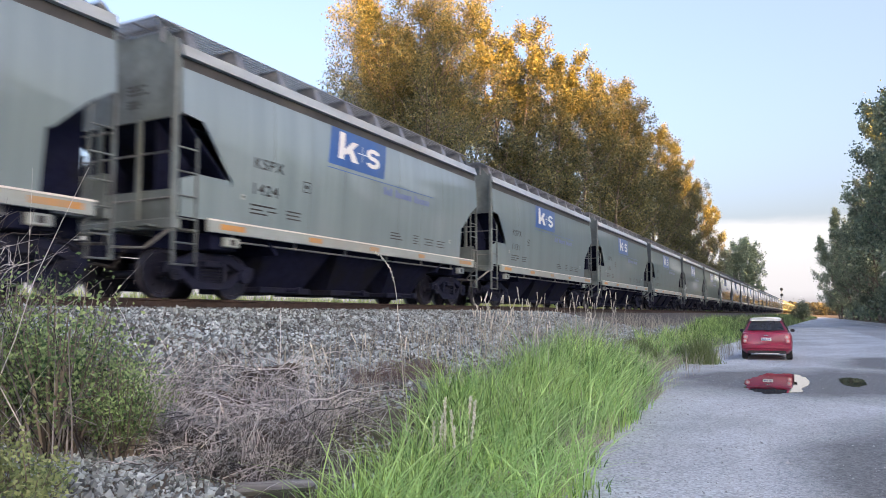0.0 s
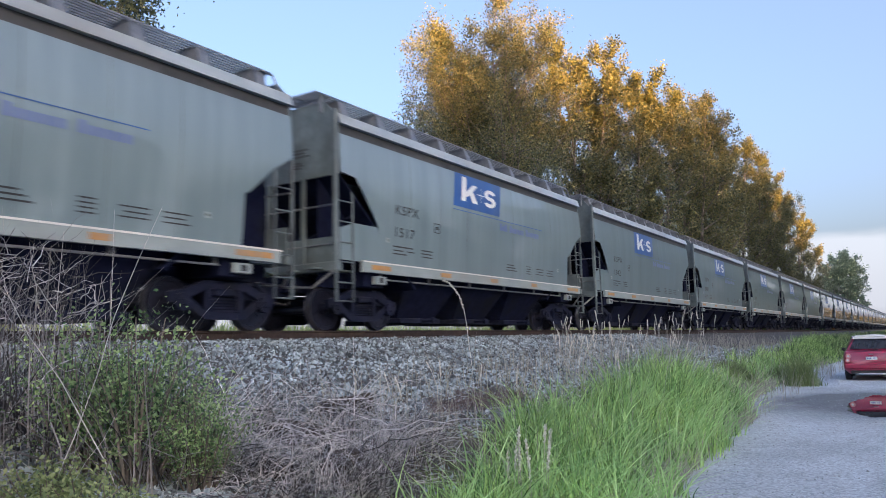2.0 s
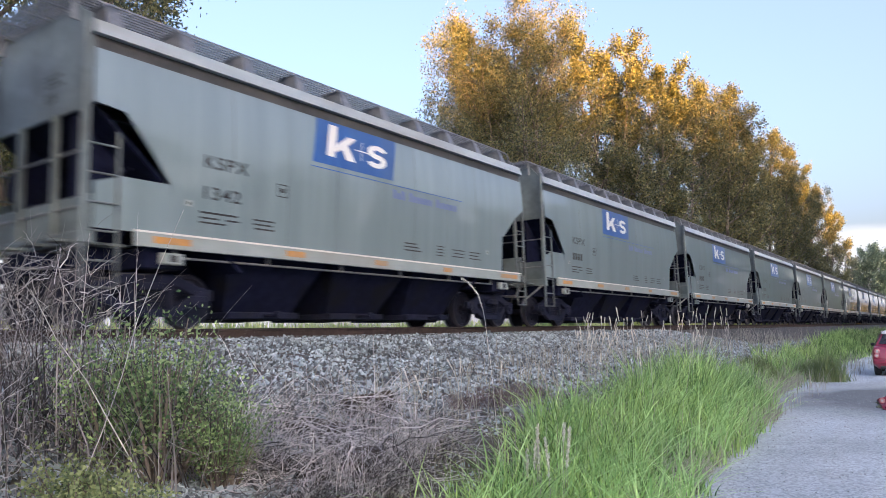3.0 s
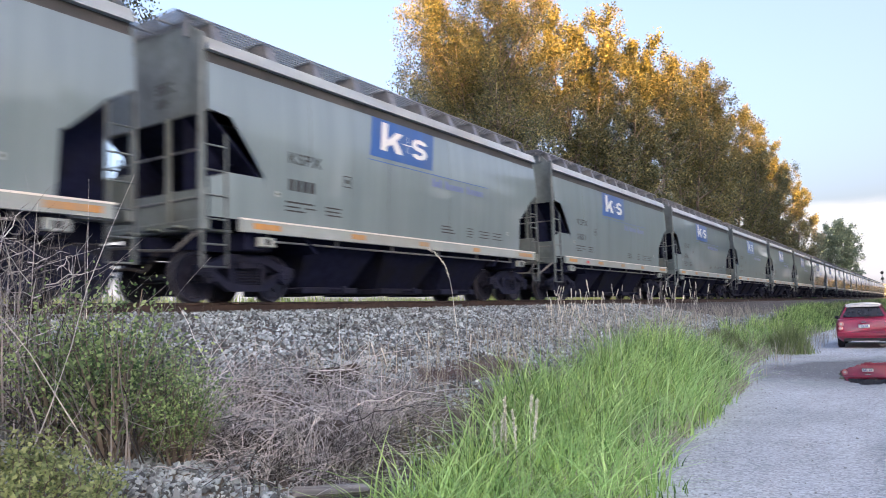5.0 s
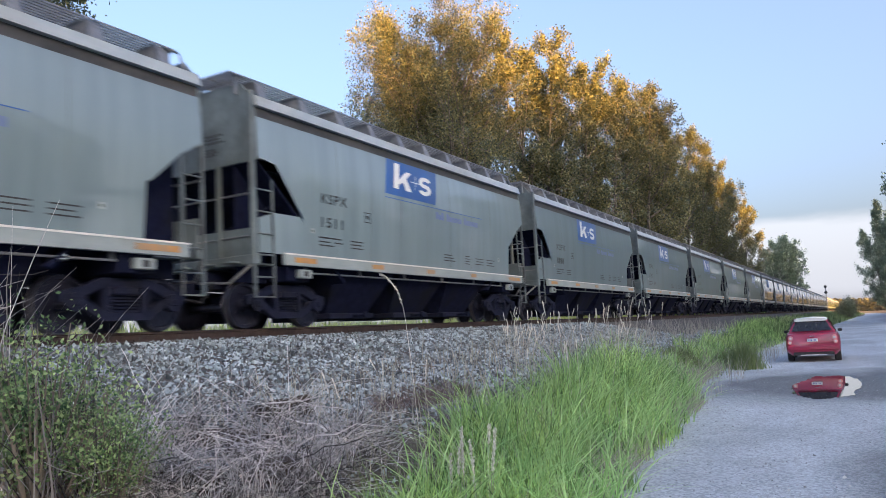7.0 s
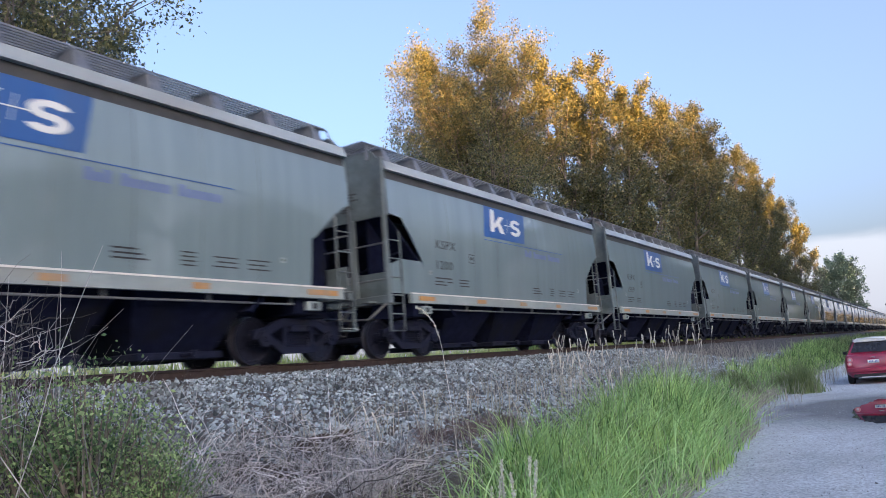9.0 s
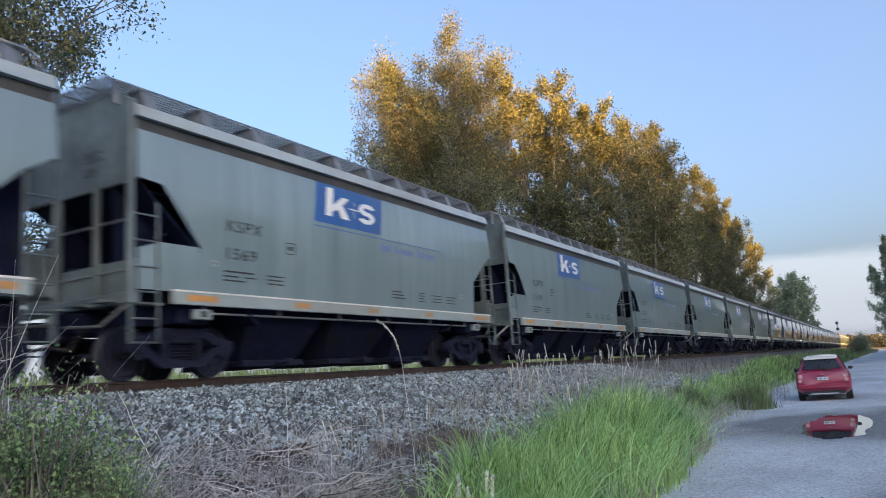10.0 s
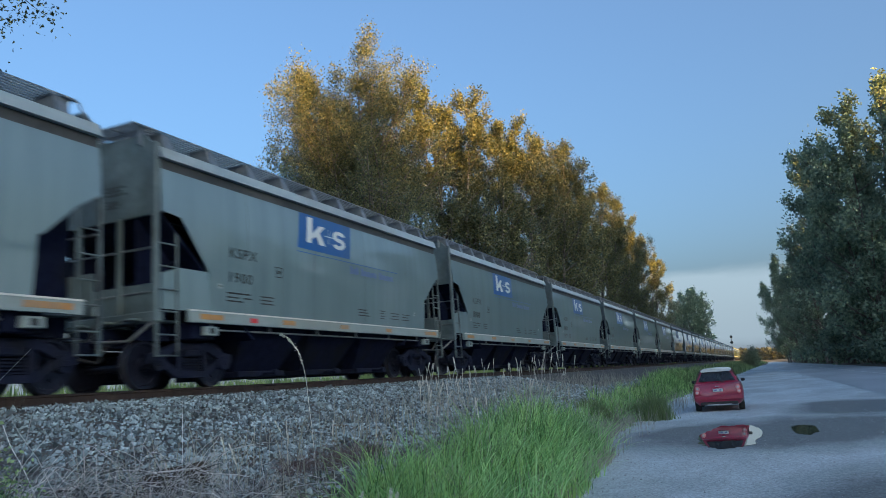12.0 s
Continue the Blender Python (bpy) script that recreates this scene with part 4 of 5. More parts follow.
def tree(name, height, radius, bole, seed, leaves, leaf_size, leaf_mat, label, stems=1, lean=0.0, limbs=34, low=0.0, fan=0.30, lowest=0.78):
    """A broad-leaved tree: stems, rising limbs, twigs, and a crown of leaf sprays held by the twigs."""
    rng = np.random.default_rng(seed)
    segs, tips = [], []
    for s in range(stems):
        a0 = 2 * math.pi * (s / stems) + rng.uniform(0, 1)
        off = 0 if stems == 1 or (stems > 4 and s == 0) else radius * fan
        foot = Vector((0.5 * math.cos(a0), 0.5 * math.sin(a0), 0)) if stems > 1 else Vector((0, 0, 0))
        top_h = height * (1.0 if s == 0 else rng.uniform(lowest, 0.97))
        pts = []
        for i in range(9):
            u = i / 8
            pts.append(foot + Vector((off * u * math.cos(a0) * 1.6 + lean * u * u + rng.normal(0, 0.16) * u, off * u * math.sin(a0) * 1.6 + rng.normal(0, 0.16) * u, top_h * u)))
        r0 = 0.013 * height * (1.0 if stems == 1 else 0.75)
        for i in range(8):
            segs.append((pts[i], pts[i + 1], r0 * (1 - i / 8.6), r0 * (1 - (i + 1) / 8.6)))
        for j in range(limbs // stems):
            u = bole + (0.97 - bole) * ((j + rng.uniform(0, 1)) / (limbs // stems))
            i = min(7, int(u * 8))
            p = pts[i].lerp(pts[i + 1], u * 8 - i)
            az = rng.uniform(0, 2 * math.pi) if stems == 1 else a0 + rng.normal(0, 1.1)
            c = (u - bole) / (1 - bole)
            reach = radius * (0.35 + 0.75 * math.sin(math.pi * min(1, 0.25 + 0.75 * c) ** 0.9)) * rng.uniform(0.6, 1.15) * (0.72 if stems > 1 else 1)
            rise = reach * rng.uniform(0.8, 1.9) - low * reach * (1 - c)
            end = p + Vector((reach * math.cos(az), reach * math.sin(az), rise))
            mid = p.lerp(end, 0.5) + Vector((0, 0, -0.08 * reach))
            r = r0 * (1 - u) * 0.5 + 0.03
            segs += [(p, mid, r, r * 0.65), (mid, end, r * 0.65, r * 0.2)]
            for m in range(7):
                w = rng.uniform(0.25, 1.0)
                q = p.lerp(mid, w * 2) if w < 0.5 else mid.lerp(end, w * 2 - 1)
                d = Vector(rng.normal(0, 1, 3))
                d.z = abs(d.z) * 0.7 + 0.25 - low * 0.5
                e = q + d.normalized() * reach * rng.uniform(0.22, 0.5)
                segs.append((q, e, r * 0.3, 0.012))
                tips += [(q.lerp(e, 0.55), 0.8), (e, 1.0)]
            tips.append((end, 1.0))
        tips.append((pts[-1], 0.6))
        tips.append((pts[-2], 0.8))
    top = tagged(new(name), label, "tree", "trees along the track")
    v, f = limb_mesh(segs)
    soup("trunk", v, f, BARK, top, "grey-brown trunk with rising limbs", smooth=True)
    tp = np.array([t[0] for t in tips])
    wt = np.array([t[1] for t in tips])
    dens = (0.12 + rng.random(len(tp)) ** 1.4) * wt
    pick = rng.choice(len(tp), leaves, p=dens / dens.sum())
    spread = radius * 0.056
    c = tp[pick] + rng.normal(0, 1, (leaves, 3)) * spread * np.array([0.9, 0.9, 1.4])
    c[:, 2] = np.maximum(c[:, 2], 0.6)
    v, f = leaf_quads(rng, c, leaf_size, 0.5, True)
    soup("crown", v, f, leaf_mat, top)
    return top


def bush(name, height, radius, seed, leaves, leaf_size, leaf_mat, label, category="bush", stems=26, loose=0.17):
    rng = np.random.default_rng(seed)
    segs, tips = [], []
    for i in range(stems):
        a, k = rng.uniform(0, 2 * math.pi), rng.uniform(0.15, 1.0)
        p = Vector((0.25 * radius * k * math.cos(a), 0.25 * radius * k * math.sin(a), 0))
        e = Vector((radius * k * math.cos(a), radius * k * math.sin(a), height * rng.uniform(0.55, 1.0) * (1.1 - 0.45 * k)))
        m = p.lerp(e, 0.5) + Vector((0, 0, 0.1 * height))
        r = 0.006 * height + 0.003
        segs += [(p, m, r, r * 0.7), (m, e, r * 0.7, r * 0.3)]
        tips += [m, e, m.lerp(e, 0.5), p.lerp(m, 0.7)]
    top = tagged(new(name), label, category)
    v, f = limb_mesh(segs)
    soup("stem", v, f, BARK, top)
    tp = np.array(tips)
    c = tp[rng.integers(0, len(tp), leaves)] + rng.normal(0, 1, (leaves, 3)) * radius * loose
    c[:, 2] = np.maximum(c[:, 2], 0.03)
    v, f = leaf_quads(rng, c, leaf_size, 0.2)
    soup("foliage", v, f, leaf_mat, top)
    return top


def placed(ob, x, y, z=None, turn=0.0, size=1.0, tall=1.0):
    ob.location = (x, y, ground_z(x, y) if z is None else z)
    ob.rotation_euler = (0, 0, turn)
    ob.scale = (size, size, size * tall)
    return ob


def again(ob, x, y, turn, size, z=None, tall=1.0):
    c = copy_thing(ob, pose(x, y, ground_z(x, y) if z is None else z, 0, 0, math.degrees(turn)))
    c.scale = (size, size, size * tall)
    return c


POPLAR = "tall poplar with golden sunlit top and dark shaded lower crown"
poplar_a = placed(tree("poplar_tree", 28.5, 6.8, 0.12, 13, 130000, 0.100, LEAF_POPLAR, POPLAR, stems=7, limbs=126, low=0.5, fan=0.27, lowest=0.80), -26.4, 47.8, turn=0.6, size=0.90, tall=1.02)
poplar_b = placed(tree("poplar_tree", 28.5, 5.4, 0.10, 23, 48000, 0.138, LEAF_POPLAR, POPLAR, stems=3, limbs=66, low=0.4), -24.5, 60.0, tall=0.91)
poplar_c = placed(tree("poplar_tree", 28, 5.0, 0.10, 31, 44000, 0.145, LEAF_POPLAR, POPLAR, stems=3, limbs=60, low=0.35), -23.0, 66.5, tall=0.915)
for ob, x, y, turn, size in ((poplar_a, -29.5, 53.0, 2.0, 0.84), (poplar_b, -22.0, 73.0, 2.2, 0.95), (poplar_b, -20.5, 80.0, 1.3, 0.96), (poplar_c, -20.5, 88.0, 4.0, 0.98),
                             (poplar_b, -19.5, 97.0, 3.4, 0.91), (poplar_c, -19.5, 108.0, 5.0, 0.90), (poplar_c, -19.0, 119.0, 0.4, 0.93), (poplar_b, -19.0, 131.0, 2.6, 0.87),
                             (poplar_c, -18.8, 145.0, 3.0, 0.84)):
    again(ob, x, y, turn, size, tall=0.955)
sparse_tree = tree("poplar_tree", 17, 3.4, 0.06, 37, 6500, 0.17, leafy("pale_poplar_leaves", (0.10, 0.13, 0.08), (0.36, 0.36, 0.24), 0.35, 0.1), "thin pale poplar with gaps in its crown",
                   stems=2, limbs=44, low=0.3)
placed(sparse_tree, -18.2, 160.0)
far_tree = tree("alder_tree", 21, 6.0, 0.05, 43, 30000, 0.26, LEAF_DARK, "rounded dark green tree standing alone beyond the track", stems=7, limbs=98, low=0.5)
placed(far_tree, -17.6, 218.0)
again(poplar_a, -28.2, 13.4, 1.0, 0.90)

# the shaded trees along the other side of the road
belt = tree("alder_tree", 30, 6.6, 0.05, 53, 36000, 0.23, LEAF_DARK, "tall dark green roadside tree in shade", stems=3, limbs=72, low=0.45)
placed(belt, 12.2, 90.0, 0.1)
for x, y, turn, size in ((10.2, 108.0, 2.0, 0.92), (17.5, 98.0, 0.5, 0.95), (9.4, 130.0, 4.1, 0.72), (8.6, 150.0, 1.2, 0.70), (7.8, 172.0, 3.0, 0.74), (6.2, 205.0, 5.0, 0.74), (19.0, 84.0, 2.8, 0.86)):
    again(belt, x, y, turn, size, 0.1)
# a row farther back across the road, mirrored in the glossy sides of the train
row = placed(tree("roadside_tree", 19, 5.4, 0.04, 57, 8000, 0.40, LEAF_DARK, "dark green broad-leaved tree across the road", stems=3, limbs=40, low=0.45), 31.0, 14.0, 0.1)
rr = random.Random(4)
for i in range(1, 13):
    again(row, 31.0 + rr.uniform(-3, 3), 14.0 + 6.5 * i, rr.uniform(0, 6), rr.uniform(0.5, 0.9), 0.1)


def rise(p):
    """Height of the added wooded ridge along its crest, set by the shade line wanted."""
    return 56.0 + lerp([(-420, 63.0), (0, 63.0), (14, 54.4), (22, 54.0), (36, 55.4), (60, 57.2), (85, 56.8), (112, 55.4), (134, 60.0), (165, 74.0), (260, 76.0)], p)


# an unseen wooded ridge added behind the camera keeps the low sun off everything but the tree tops
def shade_ridge():
    verts, faces = [], []
    ps = steps((-420, 254, 9.0))
    prof = [(-210, 0.0), (-120, 21.0), (-30, 42.0), (0, 46.0), (40, 41.0), (300, 0.0)]
    for p in ps:
        end = min(1.0, (255 - p) / 14)
        for u, h in prof:
            k = (h * rise(p) / 46.0 + (1.6 * noise.noise((p * 0.05, u * 0.05, 0)) if h else 0)) * end
            d = 600 + u
            verts.append((0.82 * d + 0.57 * p, -0.57 * d + 0.82 * p, k))
    m = len(prof)
    for j in range(len(ps) - 1):
        for i in range(m - 1):
            faces.append((j * m + i, j * m + i + 1, (j + 1) * m + i + 1, (j + 1) * m + i))
    tagged(soup("hill", verts, faces, grained("wooded_slope", (0.03, 0.042, 0.02), (0.07, 0.08, 0.035), 0.8, 0.95, 0.8, 1.5, (0.05, 0.05, 0.03), 0.08), smooth=True),
           "unseen wooded ridge added to shade all but the tree tops", "hill", kind="structure")


shade_ridge()
# unseen trees added on its crest, fringing the shade line
rise_tree = tree("rise_tree", 15, 4.6, 0.08, 59, 500, 1.6, LEAF_DARK, "unseen dark green tree added on the shading ridge", stems=1, limbs=8, low=0.4)
rt = random.Random(8)
for i in range(74):
    p = -240 + 5.7 * i
    d = 592 + rt.uniform(-6, 12)
    s = rt.uniform(0.5, 0.85)
    if i == 0:
        placed(rise_tree, 0.82 * d + 0.57 * p, -0.57 * d + 0.82 * p, rise(p) - 8.0, size=s)
    else:
        again(rise_tree, 0.82 * d + 0.57 * p, -0.57 * d + 0.82 * p, rt.uniform(0, 6), s, rise(p) - 8.0)

UNDERGROWTH = "dense green undergrowth at the foot of the roadside trees"
thicket = placed(bush("roadside_bush", 3.4, 2.4, 61, 1500, 0.23, LEAF_DARK, UNDERGROWTH), 11.4, 84.0, 0.1)
for i in range(16):
    again(thicket, 11.6 - 0.030 * (84 + 8 * i - 84) + 0.5 * (i % 3), 90.0 + 8.0 * i, 1.3 * i, 0.8 + 0.2 * (i % 4), 0.1)
lone = placed(bush("lone_bush", 3.6, 2.2, 67, 7000, 0.10, LEAF_DARK, "rounded dark bush beside the road verge"), -1.9, 150.0, 0.2)

FIELD_BUSH = "low yellow-green scrub beyond the track"
scrub = placed(bush("scrub_bush", 2.2, 1.9, 63, 800, 0.19, LEAF_BUSH, FIELD_BUSH), -19.5, 40.0)
rb = random.Random(12)
for i in range(46):
    y = 64 + 3.2 * i
    again(scrub, -22.5 - rb.uniform(0, 4.5), y, rb.uniform(0, 6), rb.uniform(0.75, 1.5))

FAR_LEAF = leafy("far_leaves", (0.07, 0.080, 0.060), (0.11, 0.112, 0.080), 0.3, 0.2)


def far_woods():
    rng = np.random.default_rng(71)
    n = 26000
    x = rng.uniform(-160, 120, n)
    y = 560 + rng.uniform(0, 60, n)
    h = np.array([9 + 6 * noise.noise((a * 0.04, 2.0, 0)) + 3 * noise.noise((a * 0.17, 7.0, 0)) for a in x])
    z = rng.uniform(0, 1, n) ** 0.8 * h
    v, f = leaf_quads(rng, np.stack([x, y, z], 1), 0.9)
    tagged(soup("backdrop_woods", v, f, FAR_LEAF), "distant sunlit woods closing the end of the road", "woods", kind="stuff")


far_woods()


# ---- bank plants ----
def blades(rng, roots, heights, width, bend, lean=None, seg=3):
    """Tapering bent strips, one for each root."""
    n = len(roots)
    az = rng.uniform(0, 2 * math.pi, n)
    d = np.stack([np.cos(az), np.sin(az), np.zeros(n)], 1)
    if lean is not None:
        d = d + lean
    tw = rng.uniform(0, math.pi, n)
    side = np.stack([np.cos(tw), np.sin(tw), np.zeros(n)], 1)
    k = bend * rng.uniform(0.2, 1.3, n)
    rows = []
    for i in range(seg + 1):
        u = i / seg
        p = roots + d * (k * heights * u * u)[:, None]
        p[:, 2] += heights * (u - 0.35 * np.minimum(k, 1.2) * u * u)
        w = (width * (1 - u) ** 0.7 if i < seg else 0.0006) * np.ones(n)
        rows += [p - side * w[:, None] / 2, p + side * w[:, None] / 2]
    v = np.stack(rows, 1).reshape(-1, 3)
    m = 2 * (seg + 1)
    q = np.array([[2 * i, 2 * i + 1, 2 * i + 3, 2 * i + 2] for i in range(seg)])
    f = (q[None] + (np.arange(n) * m)[:, None, None]).reshape(-1, 4)
    return v, f


def gz(x, y):
    return np.array([ground_z(a, b) for a, b in zip(x, y)])


def grass_zone(x, y):
    """How thickly the green grass stands: a strip along the lot, bare at the ballast and at the bramble heap."""
    e = np.interp(y, [p[0] for p in EDGE], [p[1] for p in EDGE])
    left = np.interp(y, [3, 4.4, 5.6, 7, 10, 13, 16, 24, 32, 40, 160], [-2.65, -3.05, -3.50, -3.80, -4.15, -4.45, -4.65, -4.95, -5.1, -5.5, -7.0])
    n = np.array([noise.noise((a * 0.8, b * 0.5, 1.0)) for a, b in zip(x, y)])
    n2 = np.array([noise.noise((a * 0.3, b * 1.6, 6.0)) for a, b in zip(x, y)])
    n3 = np.array([noise.noise((a * 3.1, b * 2.6, 9.0)) for a, b in zip(x, y)])
    thin = np.interp(y, [14.2, 15.2, 20, 28], [1.0, 0.4, 0.45, 1.0]) * np.clip(0.75 + 1.3 * n3, 0.12, 1.0)
    return thin * np.clip((e + 0.05 + 0.35 * n + 0.50 * n2 - x) * 3, 0, 1) * np.clip((x - left - 0.35 * n) * 2.2, 0, 1)


# how tall the grass stands along the strip: highest in the overhanging clump, low on the stony gap behind it
GRASS_Y = [3, 6, 8, 11, 13.8, 15.0, 21, 27, 32, 60]
GRASS_H = [0.9, 1.0, 1.05, 1.35, 1.4, 0.5, 0.5, 0.9, 1.0, 1.0]


def green_grass():
    rng = np.random.default_rng(81)
    n = 150000
    y = 3.0 + 50 * rng.power(0.55, n)
    x = rng.uniform(-8.0, -1.5, n)
    keep = rng.random(n) < grass_zone(x, y)
    x, y = x[keep], y[keep]
    tall = np.array([0.5 + 0.5 * noise.noise((a * 0.7, b * 0.7, 4.0)) for a, b in zip(x, y)])
    e = np.interp(y, [p[0] for p in EDGE], [p[1] for p in EDGE])
    h = (0.26 + 0.50 * np.clip(tall, 0, 1) ** 1.3) * rng.uniform(0.4, 1.4, len(x)) * np.clip(0.5 + (e - x) * 0.8, 0.35, 1.0) * np.interp(y, GRASS_Y, GRASS_H)
    v, f = blades(rng, np.stack([x, y, gz(x, y) - 0.01], 1), h, 0.0125 * (1 + y / 24), 0.5, np.array([0.10, -0.08, 0]))
    tagged(soup("green_grass", v.reshape(-1, 3), f, GRASS), "long fresh green grass on the bank", "grass", kind="stuff")
    n = 27000
    y = 3.2 + 24 * rng.power(0.55, n)
    x = rng.uniform(-7.0, -1.8, n)
    keep = rng.random(n) < grass_zone(x, y)
    x, y = x[keep], y[keep]
    v, f = blades(rng, np.stack([x, y, gz(x, y)], 1), rng.uniform(0.4, 0.85, len(x)) * np.interp(y, GRASS_Y, GRASS_H), 0.017 * (1 + y / 30), 1.0, np.array([0.15, -0.15, 0]), seg=4)
    tagged(soup("arching_grass", v, f, leafy("bright_grass", (0.24, 0.46, 0.14), (0.60, 0.84, 0.40), 0.4, 0.05, 0.3)), "broad pale green blades arching over the grass", "grass", kind="stuff")
    # the bank behind
    n = 4500
    y = rng.uniform(-14, 3.4, n)
    x = rng.uniform(-6.5, -1.6, n)
    keep = rng.random(n) < np.clip((np.interp(y, [p[0] for p in EDGE], [p[1] for p in EDGE]) + 0.05 - x) * 3, 0, 1) * np.clip(1.6 - (np.hypot(x + 4.4, y - 2.6) < 1.9) * 2.0, 0, 1)
    x, y = x[keep], y[keep]
    v, f = blades(rng, np.stack([x, y, gz(x, y)], 1), rng.uniform(0.25, 0.7, len(x)), 0.03, 0.7)
    tagged(soup("bank_grass", v, f, GRASS), "rough green grass along the edge of the pull-out", "grass", kind="stuff")
    # farther verge
    n = 42000
    y = 45 + 230 * rng.power(0.6, n)
    x = rng.uniform(-8.2, 3.0, n)
    keep = rng.random(n) < grass_zone(x, y)
    x, y = x[keep], y[keep]
    v, f = blades(rng, np.stack([x, y, gz(x, y)], 1), rng.uniform(0.3, 0.8, len(x)), 0.09, 0.5, seg=2)
    tagged(soup("verge_grass", v, f, GRASS_VERGE), "green grass verge running along the road", "grass", kind="stuff")


def dry_grass():
    rng = np.random.default_rng(83)
    n = 5200
    y = 4.5 + 34 * rng.power(0.7, n)
    x = rng.uniform(-8.5, -2.6, n)
    left = np.interp(y, [4, 6, 10, 20, 40], [-4.6, -5.2, -6.2, -7.2, -8.2])
    keep = (x > left - 0.4) & (rng.random(n) < 0.5)
    x, y = x[keep], y[keep]
    v, f = blades(rng, np.stack([x, y, gz(x, y)], 1), rng.uniform(0.3, 0.75, len(x)), 0.009 * (1 + y / 25), 0.5)
    # a fringe of dead blades where the grass meets the gravel
    m = 5200
    y2 = 3.4 + 26 * rng.power(0.6, m)
    x2 = np.interp(y2, [p[0] for p in EDGE], [p[1] for p in EDGE]) - np.abs(rng.normal(0.05, 0.3, m)) - 0.02
    v2, f2 = blades(rng, np.stack([x2, y2, gz(x2, y2)], 1), rng.uniform(0.12, 0.42, m), 0.009 * (1 + y2 / 25), 0.9)
    f = np.concatenate([f, f2 + len(v)])
    v = np.concatenate([v, v2])
    tagged(soup("dry_grass", v, f, GRASS_DRY), "dry straw-coloured grass among the green", "grass", kind="stuff")


STEM = leafy("dry_stem", (0.33, 0.325, 0.29), (0.52, 0.51, 0.46), 0.1, 0.2)


def seed_stalk(x, y, h, lean, seed, fluff=1.0):
    """A tall dry stalk with a feathery seed head."""
    rng = np.random.default_rng(seed)
    z = ground_z(x, y)
    bm = bmesh.new()
    pts = [Vector((lean[0] * u * u, lean[1] * u * u, h * u)) for u in (0, 0.35, 0.7, 0.86, 1.0)]
    for a, b in zip(pts, pts[1:]):
        rod(bm, a, b, 0.0012 + 0.00010 * y, 4)
    st = part("seed_stalk", bm, STEM)
    tagged(st, "tall dry grass stalk with a pale seed head", "grass stalk", "dry seed stalks")
    n = int(90 * fluff)
    u = 1.02 - rng.uniform(0.09, 0.2) / h * rng.random(n)
    k = (0.0014 + 0.00008 * y) * fluff ** 2
    c = np.stack([lean[0] * u * u + rng.normal(0, k, n), lean[1] * u * u + rng.normal(0, k, n), h * u], 1)
    v, f = leaf_quads(rng, c, 0.006 + 0.00045 * y, -2.5 / fluff)
    soup("seed_head", v, f, STRAW, st)
    st.location = (x, y, z)
    return st


# dark hollows in the heap where rotten ties show
HOLLOWS = ((-4.10, 3.62, 0.24), (-4.55, 4.45, 0.26), (-4.72, 5.30, 0.26), (-3.75, 4.05, 0.20), (-5.1, 3.6, 0.2), (-4.1, 4.9, 0.16))


def clumped(cx, cy, rx, ry, lift, clumps, seed):
    """Places in loose clumps, with bare hollows left between them."""
    rc = np.random.default_rng(seed)
    a, k = rc.uniform(0, 2 * math.pi, clumps), np.sqrt(rc.random(clumps))
    px, py = cx + rx * k * np.cos(a), cy + ry * k * np.sin(a)

    def area(rng, n):
        i = rng.integers(0, clumps, n)
        x, y = px[i] + rng.normal(0, 0.10, n), py[i] + rng.normal(0, 0.10, n)
        keep = np.ones(n, bool)
        for hx, hy, hr in HOLLOWS:
            keep &= np.hypot(x - hx, y - hy) > hr
        x, y = x[keep], y[keep]
        return x, y, gz(x, y) + lift * rng.random(len(x)) ** 1.5
    return area


def canes(name, n, area, length, radius, droop, material, label, seed, upright=0.5):
    """A tangle of thin dead stems, arched and leaning every way, as strips with a little body."""
    rng = np.random.default_rng(seed)
    x, y, z = area(rng, n)
    n = len(x)
    L = length * rng.uniform(0.4, 1.3, n)
    az = rng.uniform(0, 2 * math.pi, n)
    up = np.clip(rng.normal(upright, 0.3, n), -0.05, 1.5)
    seg = 5
    pts = []
    for i in range(seg + 1):
        u = i / seg
        hx = L * u * np.cos(up) + rng.normal(0, 0.02, n)
        hz = L * (u * np.sin(up) - droop * u * u) + rng.normal(0, 0.012, n)
        pts.append(np.stack([x + hx * np.cos(az), y + hx * np.sin(az), np.maximum(z + hz, z - 0.1)], 1))
    r = radius * rng.uniform(0.5, 1.5, n)
    ring = []
    for i, p in enumerate(pts):
        k = (r * (1 - 0.75 * i / seg))[:, None]
        for j in range(3):
            ring.append(p + k * np.stack([-np.sin(az) * np.cos(2.0944 * j), np.cos(az) * np.cos(2.0944 * j), np.full(n, math.sin(2.0944 * j))], 1))
    v = np.stack(ring, 1).reshape(-1, 3)
    m = 3 * (seg + 1)
    q = np.array([[3 * i + j, 3 * i + (j + 1) % 3, 3 * i + 3 + (j + 1) % 3, 3 * i + 3 + j] for i in range(seg) for j in range(3)])
    f = (q[None] + (np.arange(n) * m)[:, None, None]).reshape(-1, 4)
    return tagged(soup(name, v, f, material), label, "brush", kind="stuff")


def heap(cx, cy, rx, ry, lift):
    def area(rng, n):
        a, k = rng.uniform(0, 2 * math.pi, n), np.sqrt(rng.random(n))
        x, y = cx + rx * k * np.cos(a), cy + ry * k * np.sin(a)
        return x, y, gz(x, y) + lift * (1 - k * k) * rng.random(n)
    return area


